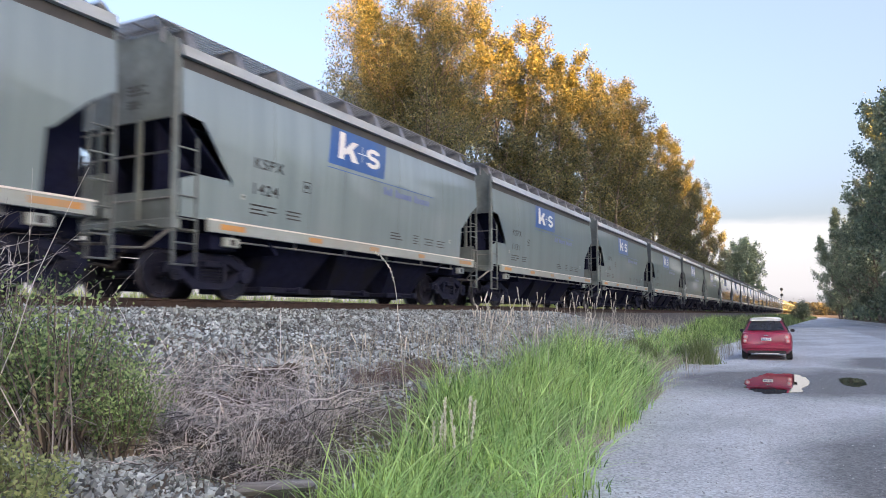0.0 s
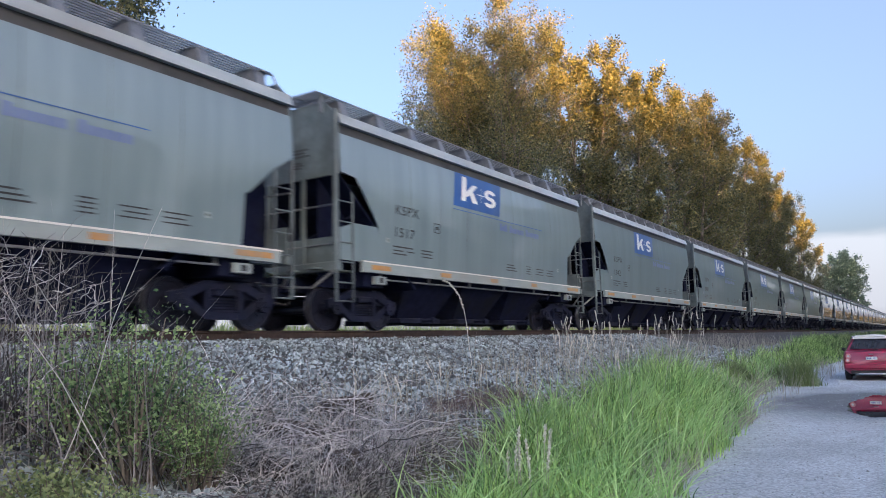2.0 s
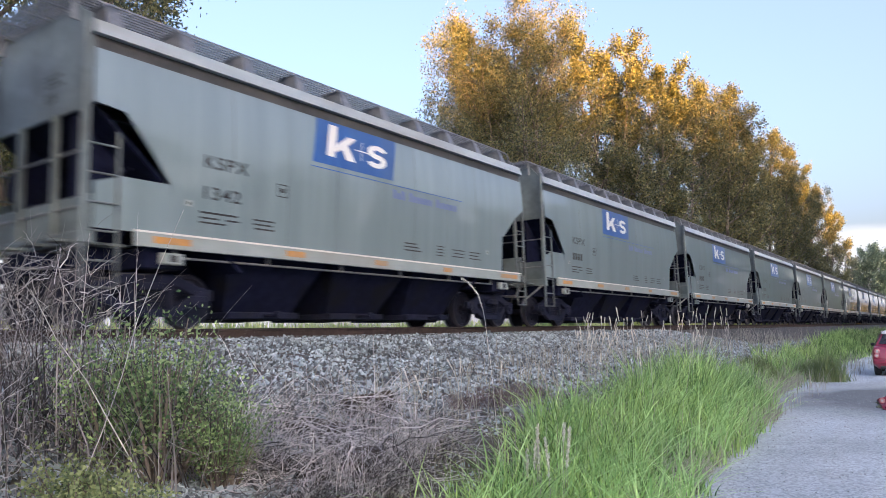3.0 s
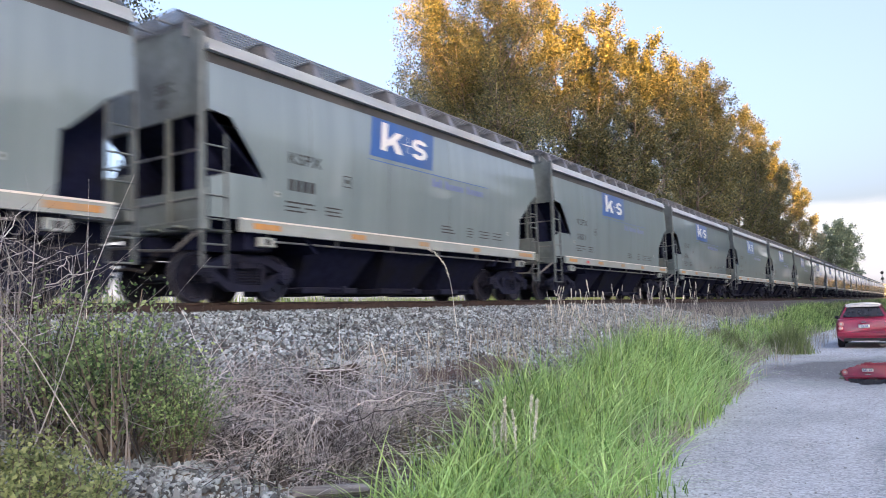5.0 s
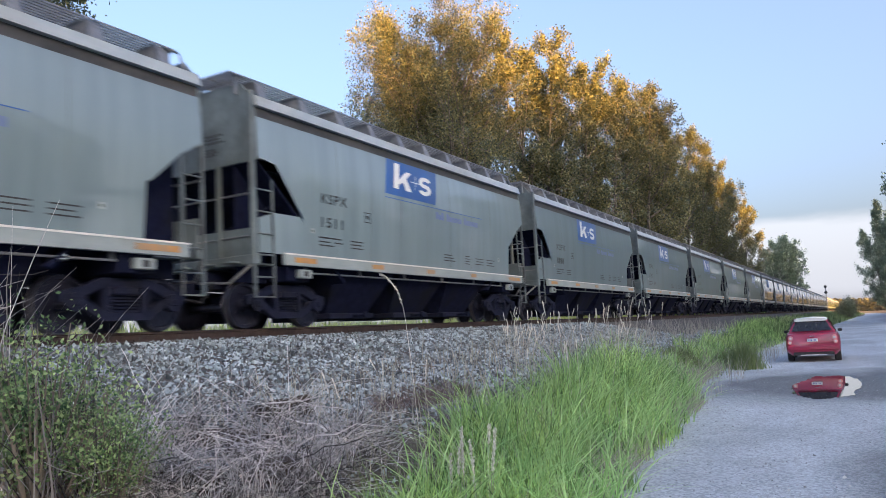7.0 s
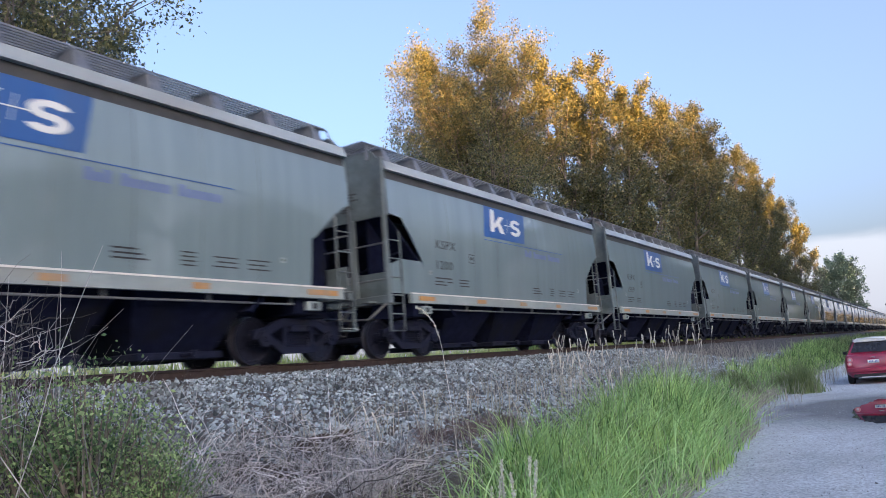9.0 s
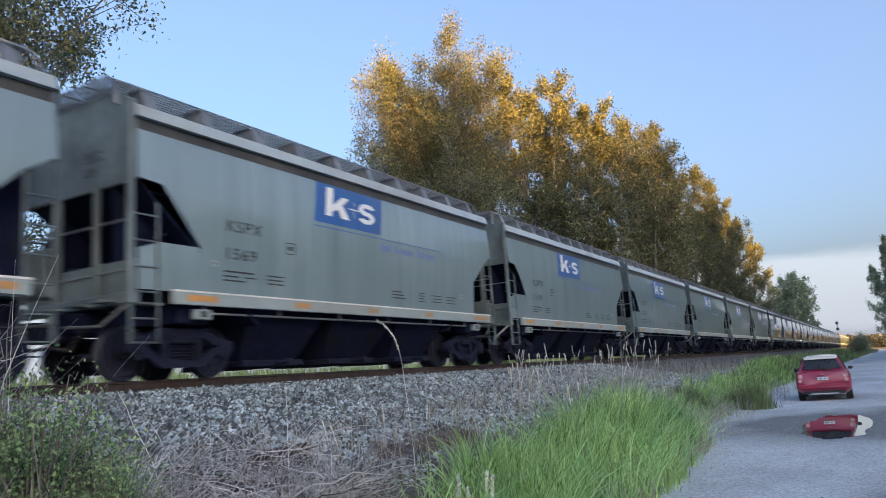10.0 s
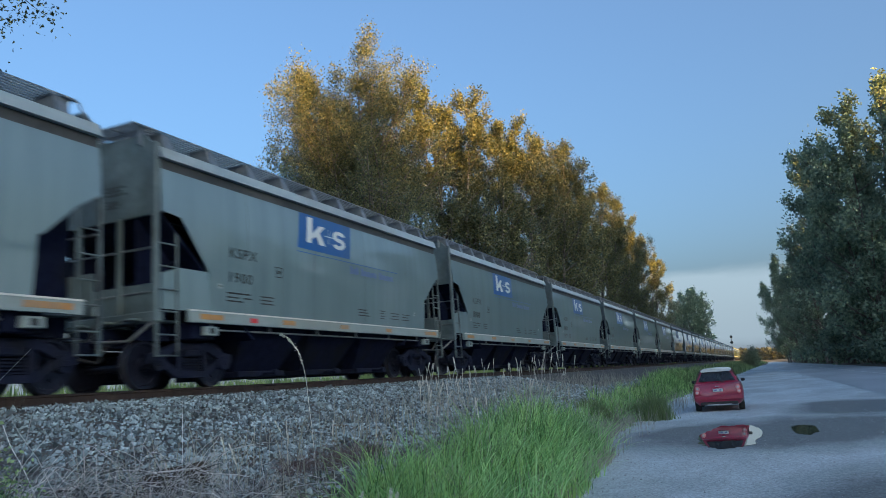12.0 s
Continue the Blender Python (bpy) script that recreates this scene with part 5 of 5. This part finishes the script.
def field_grass():
    rng = np.random.default_rng(85)
    n = 18000
    y = -4 + 90 * rng.power(0.8, n)
    x = rng.uniform(-24.0, -14.3, n)
    v, f = blades(rng, np.stack([x, y, gz(x, y)], 1), rng.uniform(0.6, 1.45, n), 0.11, 0.4, seg=2)
    tagged(soup("field_grass", v, f, leafy("yellow_field_grass", (0.42, 0.50, 0.14), (0.64, 0.68, 0.26), 0.4, 0.05)), "tall yellow-green grass beyond the track", "grass", kind="stuff")


green_grass()
dry_grass()
field_grass()
def tussocks(name, spots, blades_each, height, width, material, label, seed, down=(0.5, -0.35)):
    """Tufts of dead grass, each fanning out of one root and falling downhill."""
    rng = np.random.default_rng(seed)
    vs, fs, base = [], [], 0
    for x, y, k in spots:
        n = int(blades_each * k)
        px, py = x + rng.normal(0, 0.05 * k, n), y + rng.normal(0, 0.05 * k, n)
        turn = rng.normal(0, 0.35, 2)
        lean = np.array([down[0] + turn[0], down[1] + turn[1], 0.0])
        v, f = blades(rng, np.stack([px, py, gz(px, py) + 0.04], 1), height * k * rng.uniform(0.5, 1.25, n), width, 1.5, lean, seg=4)
        vs.append(v)
        fs.append(f + base)
        base += len(v)
    return tagged(soup(name, np.concatenate(vs), np.concatenate(fs), material), label, "dead grass", kind="stuff")


def spots_in(cx, cy, rx, ry, n, seed):
    """Roots spread over an oval, clear of the hollows."""
    rc = random.Random(seed)
    out = []
    while len(out) < n:
        a, k = rc.uniform(0, 2 * math.pi), math.sqrt(rc.random())
        x, y = cx + rx * k * math.cos(a), cy + ry * k * math.sin(a)
        if all(math.hypot(x - hx, y - hy) > hr * 0.8 for hx, hy, hr in HOLLOWS):
            out.append((x, y, rc.uniform(0.6, 1.3)))
    return out


canes("bramble_heap", 700, clumped(-4.25, 4.3, 0.85, 1.3, 0.28, 40, 1), 0.55, 0.0050, 0.28, CANE, "tangled heap of dead bramble canes", 91, 0.6)
canes("pale_canes", 340, clumped(-4.25, 4.25, 0.85, 1.25, 0.30, 34, 2), 0.72, 0.0046, 0.38, CANE_PALE, "bleached grass and canes lying over the heap", 92, 0.6)
tussocks("dead_grass", spots_in(-4.2, 4.35, 0.85, 1.3, 28, 21), 42, 0.46, 0.0075, CANE, "grey tufts of dead grass falling over the heap", 22)
tussocks("bleached_grass", spots_in(-4.2, 4.2, 0.8, 1.2, 14, 23), 26, 0.55, 0.0075, CANE_PALE, "bleached tufts of dead grass on the heap", 24)
tussocks("trailing_grass", spots_in(-3.6, 3.55, 0.45, 0.5, 16, 25), 45, 0.34, 0.008, CANE, "dead grass trailing out of the heap", 26)
canes("low_canes", 420, clumped(-3.75, 3.45, 0.5, 0.5, 0.10, 18, 6), 0.36, 0.0040, 0.3, CANE, "dead brown stems trailing out of the heap", 99, 0.6)
canes("trailing_weeds", 420, clumped(-3.35, 4.0, 0.45, 0.45, 0.06, 18, 7), 0.3, 0.0035, 0.3, CANE, "dead weeds at the edge of the grass", 90, 0.7)
canes("thicket_canes", 620, clumped(-5.25, 2.15, 0.85, 0.75, 0.25, 60, 3), 1.25, 0.0062, 0.12, CANE_DARK, "upright brown thicket of dead stems", 93, 1.2)
canes("thicket_twigs", 900, clumped(-5.25, 2.15, 0.85, 0.75, 1.35, 60, 3), 0.42, 0.0038, 0.05, CANE, "fine dead twigs filling the thicket", 97, 0.6)
canes("shrub_stems", 260, clumped(-4.35, 2.75, 0.6, 0.45, 0.15, 30, 8), 1.0, 0.0050, 0.14, CANE_DARK, "dead stems standing among the green shrubs", 89, 1.15)
canes("toe_brush", 420, heap(-4.35, 7.4, 0.5, 2.8, 0.06), 0.34, 0.004, 0.3, CANE, "low brown weeds along the foot of the ballast", 94, 0.6)
canes("leaning_stems", 60, heap(-4.3, 3.9, 0.7, 1.0, 0.15), 0.95, 0.0052, 0.2, CANE_PALE, "pale dead stems leaning out of the heap", 96, 0.95)
canes("tall_stems", 46, heap(-4.9, 2.45, 0.9, 0.6, 0.1), 1.6, 0.0052, 0.10, CANE_PALE, "tall pale dead stems rising over the thicket", 95, 1.3)
SHRUB = "small-leaved green shrub growing through the dead stems"
shrub = placed(bush("green_shrub", 1.12, 0.55, 101, 4200, 0.0165, LEAF_BUSH, SHRUB, "shrub", 48, 0.13), -4.25, 2.72)
for x, y, turn, size in ((-3.95, 3.0, 2.0, 0.66), (-4.62, 2.60, 4.0, 0.92), (-4.45, 3.1, 5.0, 0.74)):
    again(shrub, x, y, turn, size)
low_shrub = placed(bush("low_shrub", 0.42, 0.24, 103, 900, 0.014, leafy("yellowing_leaves", (0.12, 0.18, 0.08), (0.42, 0.48, 0.22), 0.35, 0.15), "low yellow-green bramble shoots on the stones", "shrub", 16, 0.16), -3.62, 2.18)
for x, y, turn, size in ((-3.45, 2.0, 1.0, 0.9), (-3.85, 2.15, 2.5, 1.1), (-3.75, 1.95, 4.0, 1.0), (-4.1, 2.05, 5.0, 1.15)):
    again(low_shrub, x, y, turn, size)
rs = random.Random(5)
k = 0
while k < 95:
    az = radians(rs.uniform(12.0, 25.0))
    y = rs.uniform(8.2, 21.0)
    x = -y * math.tan(az)
    if x > lerp(EDGE, y) - 0.7:
        continue
    h = rs.uniform(1.2, 1.84) + 0.022 * max(0.0, y - 8) - ground_z(x, y)
    seed_stalk(x, y, max(0.6, h), (rs.uniform(-0.14, 0.22), rs.uniform(-0.1, 0.1)), k)
    k += 1
for i in range(5):
    y = 4.6 + 3 * rs.random()
    seed_stalk(lerp([(4, -3.0), (8, -4.9)], y) + rs.uniform(-0.6, 0.3), y, rs.uniform(0.55, 0.85), (rs.uniform(-0.2, 0.25), rs.uniform(-0.1, 0.1)), 300 + i)
for i in range(9):
    seed_stalk(-2.42 + rs.uniform(-0.13, 0.13), 4.65 + rs.uniform(-0.15, 0.15), rs.uniform(0.5, 0.8), (rs.uniform(-0.06, 0.08), 0.02), 200 + i, 1.7)


def bent_stalk():
    """One tall straw stalk arching over, its drooping head to the track."""
    bm = bmesh.new()
    pts = [(-2.80, 4.62, 0.30), (-2.86, 4.64, 0.85), (-2.90, 4.655, 1.318), (-2.945, 4.694, 1.481), (-2.976, 4.72, 1.639), (-2.99, 4.71, 1.753), (-3.018, 4.698, 1.852), (-3.055, 4.669, 1.926), (-3.087, 4.644, 1.966), (-3.123, 4.618, 1.989)]
    for i, (a, b) in enumerate(zip(pts, pts[1:])):
        rod(bm, a, b, 0.0021 if i > 1 else 0.0011, 5)
    st = tagged(part("bent_stalk", bm, STRAW), "pale straw stalk arching over with a drooping head", "grass stalk")
    rng = np.random.default_rng(7)
    line = np.array(pts[5:])
    u = rng.uniform(0, 4, 240)
    i = u.astype(int)
    c = line[i] + (line[np.minimum(i + 1, 4)] - line[i]) * (u - i)[:, None] + rng.normal(0, 0.004, (240, 3))
    v, f = leaf_quads(rng, c, 0.0065, 0.5)
    soup("seed_head", v, f, STRAW, st)


bent_stalk()


# dark weed clumps at the edge of the gravel
def weed_clump(x, y, h, r, n, seed):
    rng = np.random.default_rng(seed)
    px, py = rng.normal(0, 0.5 * r, n), rng.normal(0, 0.6 * r, n)
    k = np.hypot(px, py) / r
    z = np.array([max(0.0, ground_z(x + a, y + b)) for a, b in zip(px, py)]) - max(0.0, ground_z(x, y))
    v, f = blades(rng, np.stack([px, py, z], 1), h * rng.uniform(0.4, 1.1, n) * np.clip(1.1 - 0.55 * k, 0.25, 1), 0.022, 0.55)
    ob = soup("weed_clump", v, f, GRASS_DEEP)
    ob.location = (x, y, max(0.0, ground_z(x, y)))
    return tagged(ob, "dark green tuft of tall weeds at the gravel edge", "weeds", kind="stuff")


for i, (x, y, h, r) in enumerate(((-3.1, 23.2, 1.15, 0.42), (-3.7, 24.4, 0.7, 0.5), (-4.3, 20.8, 0.55, 0.6))):
    weed_clump(x, y, h, r, 900, 130 + i)
canes("red_weed", 900, heap(-4.75, 7.9, 0.32, 1.1, 0.1), 0.3, 0.003, 0.2, RED_WEED, "patch of reddish-brown dead weeds on the ballast", 98, 0.8)


# ---- the parked car ----
def hatchback():
    """A small red hatchback seen from behind; its length runs along y, its tail at y = 0."""
    car = tagged(new("hatchback_car"), "small red hatchback with a white roof parked on the gravel", "car")

    def section(y, pts):
        return [(x, y, z) for x, z in pts] + [(-x, y, z) for x, z in pts[::-1]]
    # lower body: rings along the length
    rings = [(0.02, [(0.0, 0.30), (0.62, 0.30), (0.76, 0.42), (0.78, 0.58), (0.76, 0.78), (0.70, 0.93), (0.0, 0.95)]),
             (0.16, [(0.0, 0.22), (0.66, 0.22), (0.815, 0.36), (0.83, 0.60), (0.815, 0.80), (0.755, 0.96), (0.0, 0.98)]),
             (0.6, [(0.0, 0.20), (0.70, 0.20), (0.83, 0.34), (0.85, 0.62), (0.835, 0.82), (0.775, 0.98), (0.0, 1.0)]),
             (1.6, [(0.0, 0.19), (0.72, 0.19), (0.835, 0.32), (0.85, 0.60), (0.835, 0.80), (0.785, 0.95), (0.0, 0.97)]),
             (2.8, [(0.0, 0.19), (0.72, 0.19), (0.835, 0.32), (0.85, 0.58), (0.83, 0.78), (0.775, 0.92), (0.0, 0.95)]),
             (3.5, [(0.0, 0.20), (0.70, 0.20), (0.82, 0.34), (0.83, 0.56), (0.79, 0.72), (0.70, 0.84), (0.0, 0.90)]),
             (3.95, [(0.0, 0.26), (0.55, 0.26), (0.66, 0.38), (0.68, 0.52), (0.62, 0.62), (0.55, 0.68), (0.0, 0.72)])]
    bm = bmesh.new()
    prev = None
    for y, pts in rings:
        ring = [bm.verts.new(p) for p in section(y, pts)]
        if prev:
            for i in range(len(ring)):
                bm.faces.new((prev[i], prev[(i + 1) % len(ring)], ring[(i + 1) % len(ring)], ring[i]))
        else:
            bm.faces.new(ring)
        prev = ring
    bm.faces.new(prev[::-1])
    body = part("body", bm, CAR_RED, car, "glossy red body", smooth=True)
    m = body.modifiers.new("round", "BEVEL")
    m.width, m.segments, m.limit_method = 0.02, 2, "ANGLE"
    # cabin
    bm = bmesh.new()
    lo = [bm.verts.new(p) for p in ((-0.74, 0.14, 0.93), (0.74, 0.14, 0.93), (0.77, 1.2, 0.95), (0.755, 2.95, 0.92), (-0.755, 2.95, 0.92), (-0.77, 1.2, 0.95))]
    hi = [bm.verts.new(p) for p in ((-0.50, 0.46, 1.38), (0.50, 0.46, 1.38), (0.54, 1.2, 1.455), (0.52, 2.05, 1.41), (-0.52, 2.05, 1.41), (-0.54, 1.2, 1.455))]
    bm.faces.new(lo[::-1])
    bm.faces.new(hi)
    for i in range(6):
        bm.faces.new((lo[i], lo[(i + 1) % 6], hi[(i + 1) % 6], hi[i]))
    part("cabin", bm, CAR_RED, body)
    bm = bmesh.new()
    vs = [bm.verts.new(p) for p in ((-0.61, 0.185, 1.02), (0.61, 0.185, 1.02), (0.46, 0.405, 1.345), (-0.46, 0.405, 1.345))]
    bm.faces.new(vs)
    bmesh.ops.solidify(bm, geom=bm.faces[:], thickness=0.02)
    bmesh.ops.translate(bm, verts=bm.verts, vec=(0, -0.018, 0.012))
    part("rear_window", bm, GLASS_DARK, car, "dark tinted rear window")
    for s in (1, -1):
        bm = bmesh.new()
        vs = [bm.verts.new(p) for p in ((s * 0.775, 0.75, 0.985), (s * 0.775, 2.65, 0.965), (s * 0.562, 2.02, 1.40), (s * 0.578, 0.95, 1.425))]
        bm.faces.new(vs)
        bmesh.ops.solidify(bm, geom=bm.faces[:], thickness=0.015)
        bmesh.ops.translate(bm, verts=bm.verts, vec=(s * 0.006, 0, 0))
        part("side_window", bm, GLASS_DARK, car)
    bm = bmesh.new()
    prism(bm, [(-0.50, 1.39), (0.50, 1.39), (0.535, 1.42), (0.46, 1.47), (0.0, 1.50), (-0.46, 1.47), (-0.535, 1.42)], "y", 0.34, 2.0)
    for v in bm.verts:
        if v.co.y < 0.5:
            v.co.z -= 0.035
            v.co.x *= 0.96
    part("roof", bm, CAR_WHITE, car, "white painted roof with a small spoiler")
    bm = bmesh.new()
    box(bm, -0.62, 0.62, -0.02, 0.10, 0.22, 0.33, 0.03)
    part("lower_bumper", bm, BLACK_PLASTIC, car)
    bm = bmesh.new()
    box(bm, -0.40, 0.40, -0.035, 0.0, 0.215, 0.245, 0.008)
    part("bumper_trim", bm, CAR_WHITE, car, "pale strip under the rear bumper")
    bm = bmesh.new()
    box(bm, -0.80, 0.80, -0.015, 0.14, 0.36, 0.56, 0.05)
    part("bumper", bm, CAR_RED, car)
    bm = bmesh.new()
    box(bm, -0.165, 0.165, -0.012, 0.022, 0.675, 0.775, 0.006)
    plate = part("licence_plate", bm, PLATE, car, "white licence plate")
    bm = bmesh.new()
    for i in range(6):
        if i != 3:
            box(bm, -0.125 + 0.042 * i, -0.097 + 0.042 * i, -0.016, -0.011, 0.70, 0.75)
    part("plate_bars", bm, LETTER, plate)
    bm = bmesh.new()
    box(bm, -0.075, 0.075, -0.006, 0.03, 0.845, 0.872, 0.006)
    part("badge", bm, CHROME, car, "small plain badge")
    for s in (1, -1):
        for z, r in ((0.80, 0.085), (0.665, 0.07)):
            bm = bmesh.new()
            lathe(bm, [(-0.02, r * 0.25), (-0.025, r * 0.8), (-0.01, r), (0.05, r)], 20, "y", (s * (0.665 if z > 0.7 else 0.69), 0.02, z))
            lamp = part("tail_lamp", bm, LAMP_RED, car, "round red tail lamp")
            bm = bmesh.new()
            lathe(bm, [(-0.034, r * 0.1), (-0.034, r * 0.42), (-0.02, r * 0.5)], 16, "y", (s * (0.665 if z > 0.7 else 0.69), 0.02, z))
            part("lens", bm, LAMP_CLEAR, lamp, "clear centre lens")
        bm = bmesh.new()
        box(bm, s * 0.875 - 0.075, s * 0.875 + 0.075, 2.28, 2.38, 0.93, 1.04, 0.03)
        part("wing_mirror", bm, BLACK_PLASTIC, car)
        for y in (0.62, 3.12):
            bm = bmesh.new()
            lathe(bm, [(s * 0.62, 0.18), (s * 0.62, 0.29), (s * 0.65, 0.31), (s * 0.79, 0.31), (s * 0.82, 0.285), (s * 0.82, 0.2)], 26, "x", (0, y, 0.31))
            wheel = part("wheel", bm, RUBBER, car, "black tyre", smooth=False)
            bm = bmesh.new()
            lathe(bm, [(s * 0.70, 0.03), (s * 0.80, 0.04), (s * 0.78, 0.17), (s * 0.815, 0.2), (s * 0.74, 0.205)], 20, "x", (0, y, 0.31))
            part("rim", bm, CHROME, wheel)
    bm = bmesh.new()
    rod(bm, (0, 0.55, 1.50), (0, 0.42, 1.62), 0.006, 6)
    part("antenna", bm, BLACK_PLASTIC, car)
    bm = bmesh.new()
    rod(bm, (-0.02, 0.135, 0.985), (0.30, 0.16, 1.02), 0.009, 6)
    part("wiper", bm, BLACK_PLASTIC, car)
    return car


red_car = hatchback()
red_car.matrix_basis = pose(-1.44, 25.75, 0.0, 0, 0, 2.0) @ Matrix.Scale(0.925, 4)


# ---- signal mast far down the line ----
def signal_mast():
    mast = tagged(new("signal_mast"), "tall railway signal mast with two dark heads", "signal")
    bm = bmesh.new()
    rod(bm, (0, 0, 0), (0, 0, 8.6), 0.11, 8)
    part("pole", bm, GALV, mast)
    for z in (8.0, 6.3):
        bm = bmesh.new()
        rod(bm, (0, -0.16, z), (0, -0.05, z), 0.42, 18)
        head = part("signal_head", bm, BLACK_PLASTIC, mast)
        bm = bmesh.new()
        for dz in (0.28, 0, -0.28):
            rod(bm, (0, -0.5, z + dz), (0, -0.16, z + dz), 0.13, 10)
        part("hood", bm, BLACK_PLASTIC, head)
    bm = bmesh.new()
    box(bm, -0.5, 0.5, -0.1, 0.5, 5.4, 5.46)
    rod(bm, (-0.5, 0.5, 5.4), (-0.5, 0.5, 6.4), 0.03, 6)
    rod(bm, (0.5, 0.5, 5.4), (0.5, 0.5, 6.4), 0.03, 6)
    part("platform", bm, GALV, mast)
    return mast


signal = signal_mast()
signal.location = (-8.3, 246.0, 0.9)


# ---- small things on the bank ----
def stick(a, b, r, label):
    a, b = Vector(a), Vector(b)
    bm = bmesh.new()
    pts = [a.lerp(b, u) + Vector((0, 0, 0.012 * math.sin(9 * u))) for u in (0, 0.3, 0.6, 1.0)]
    for i in range(3):
        rod(bm, pts[i], pts[i + 1], r * (1 - 0.2 * i), 7, r * (0.8 - 0.2 * i))
    return tagged(part("stick", bm, BARK), label, "stick")


def log_piece(x, y, turn, length, r, label):
    bm = bmesh.new()
    n, k = 14, 10
    rings = []
    for i in range(n + 1):
        u = i / n
        ring = []
        for j in range(k):
            a = 2 * math.pi * j / k
            g = 1 + 0.35 * noise.noise((3 * math.cos(a), 3 * math.sin(a), 0.6 * u)) + 0.12 * noise.noise((9 * math.cos(a), 9 * math.sin(a), 4 * u))
            end = 0.12 * r * 6 * noise.noise((2 * math.cos(a), 2 * math.sin(a), 7.0)) if i in (0, n) else 0
            ring.append(bm.verts.new((length * u + end, r * 1.25 * g * math.cos(a) * (1 - 0.2 * u), r * 0.72 * g * math.sin(a) * (1 - 0.3 * u) + 0.03 * u)))
        rings.append(ring)
    for p, q in zip(rings, rings[1:]):
        for j in range(k):
            bm.faces.new((p[j], p[(j + 1) % k], q[(j + 1) % k], q[j]))
    bm.faces.new(rings[0])
    bm.faces.new(rings[-1][::-1])
    ob = tagged(part("weathered_log", bm, grained("weathered_wood", (0.12, 0.125, 0.125), (0.50, 0.51, 0.51), 5.0, 0.9, 0.5, 20.0, (0.10, 0.10, 0.10), 3.0, stretch=(0.25, 4, 4))), label, "log")
    ob.matrix_basis = pose(x, y, ground_z(x, y) + r * 0.45, 0, 0, turn)
    return ob


stick((-6.45, 10.6, 1.0), (-5.75, 10.9, 0.90), 0.022, "dark dead stick lying on the ballast")
log_piece(-3.27, 3.31, 26, 0.46, 0.055, "short bleached log half buried in dry grass")


def old_tie(x, y, z, turn, tilt, length):
    """A rotten tie end sticking out of the bank."""
    bm = bmesh.new()
    box(bm, 0, length, -0.11, 0.11, -0.09, 0.09, 0.02)
    bmesh.ops.subdivide_edges(bm, edges=bm.edges[:], cuts=2)
    for v in bm.verts:
        v.co += 0.03 * Vector((noise.noise(v.co * 8), noise.noise(v.co * 9 + Vector((4, 0, 0))), noise.noise(v.co * 7 + Vector((0, 5, 0)))))
    ob = tagged(part("old_tie", bm, TIE), "rotten dark timber tie lying in the dead brush", "timber", "discarded ties")
    ob.matrix_basis = pose(x, y, z, 0, tilt, turn)
    return ob


old_tie(-4.95, 5.15, ground_z(-4.7, 5.3) + 0.13, 32, -10, 0.55)
old_tie(-4.85, 4.4, ground_z(-4.6, 4.5) + 0.10, 20, 6, 0.6)
old_tie(-4.35, 3.55, ground_z(-4.1, 3.6) + 0.05, 22, 4, 0.5)
old_tie(-3.95, 3.95, ground_z(-3.8, 4.05) + 0.05, 48, -5, 0.45)


# ---- what moves ----
def motions():
    """The train rolls towards the camera; every wheelset turns with it."""
    times = [0.5 * i for i in range(25)]
    for k, c in zip(range(FIRST, LAST + 1), cars):
        walk(c, [(t, pose(TRACK_X, PITCH * (0.635 + k - travelled(t)), RAIL_Z)) for t in times])
    spin = [(i / FPS, travelled(i / FPS) * PITCH / 0.457) for i in range(12 * FPS + 1)]
    sets = {}
    for c in cars:
        for o in c.children_recursive:
            if o.name.split(".")[0] == "wheelset":
                sets.setdefault(tuple(round(v, 3) for v in o.location), []).append(o)
    for at, wheels in sets.items():
        first = wheels[0]
        walk(first, [(t, Matrix.Translation(at) @ Matrix.Rotation(a, 4, "X")) for t, a in spin])
        act = first.animation_data.action
        for w in wheels[1:]:
            w.rotation_mode = "QUATERNION"
            w.animation_data_create()
            w.animation_data.action = act
            w.animation_data.action_slot = act.slots[0]


motions()
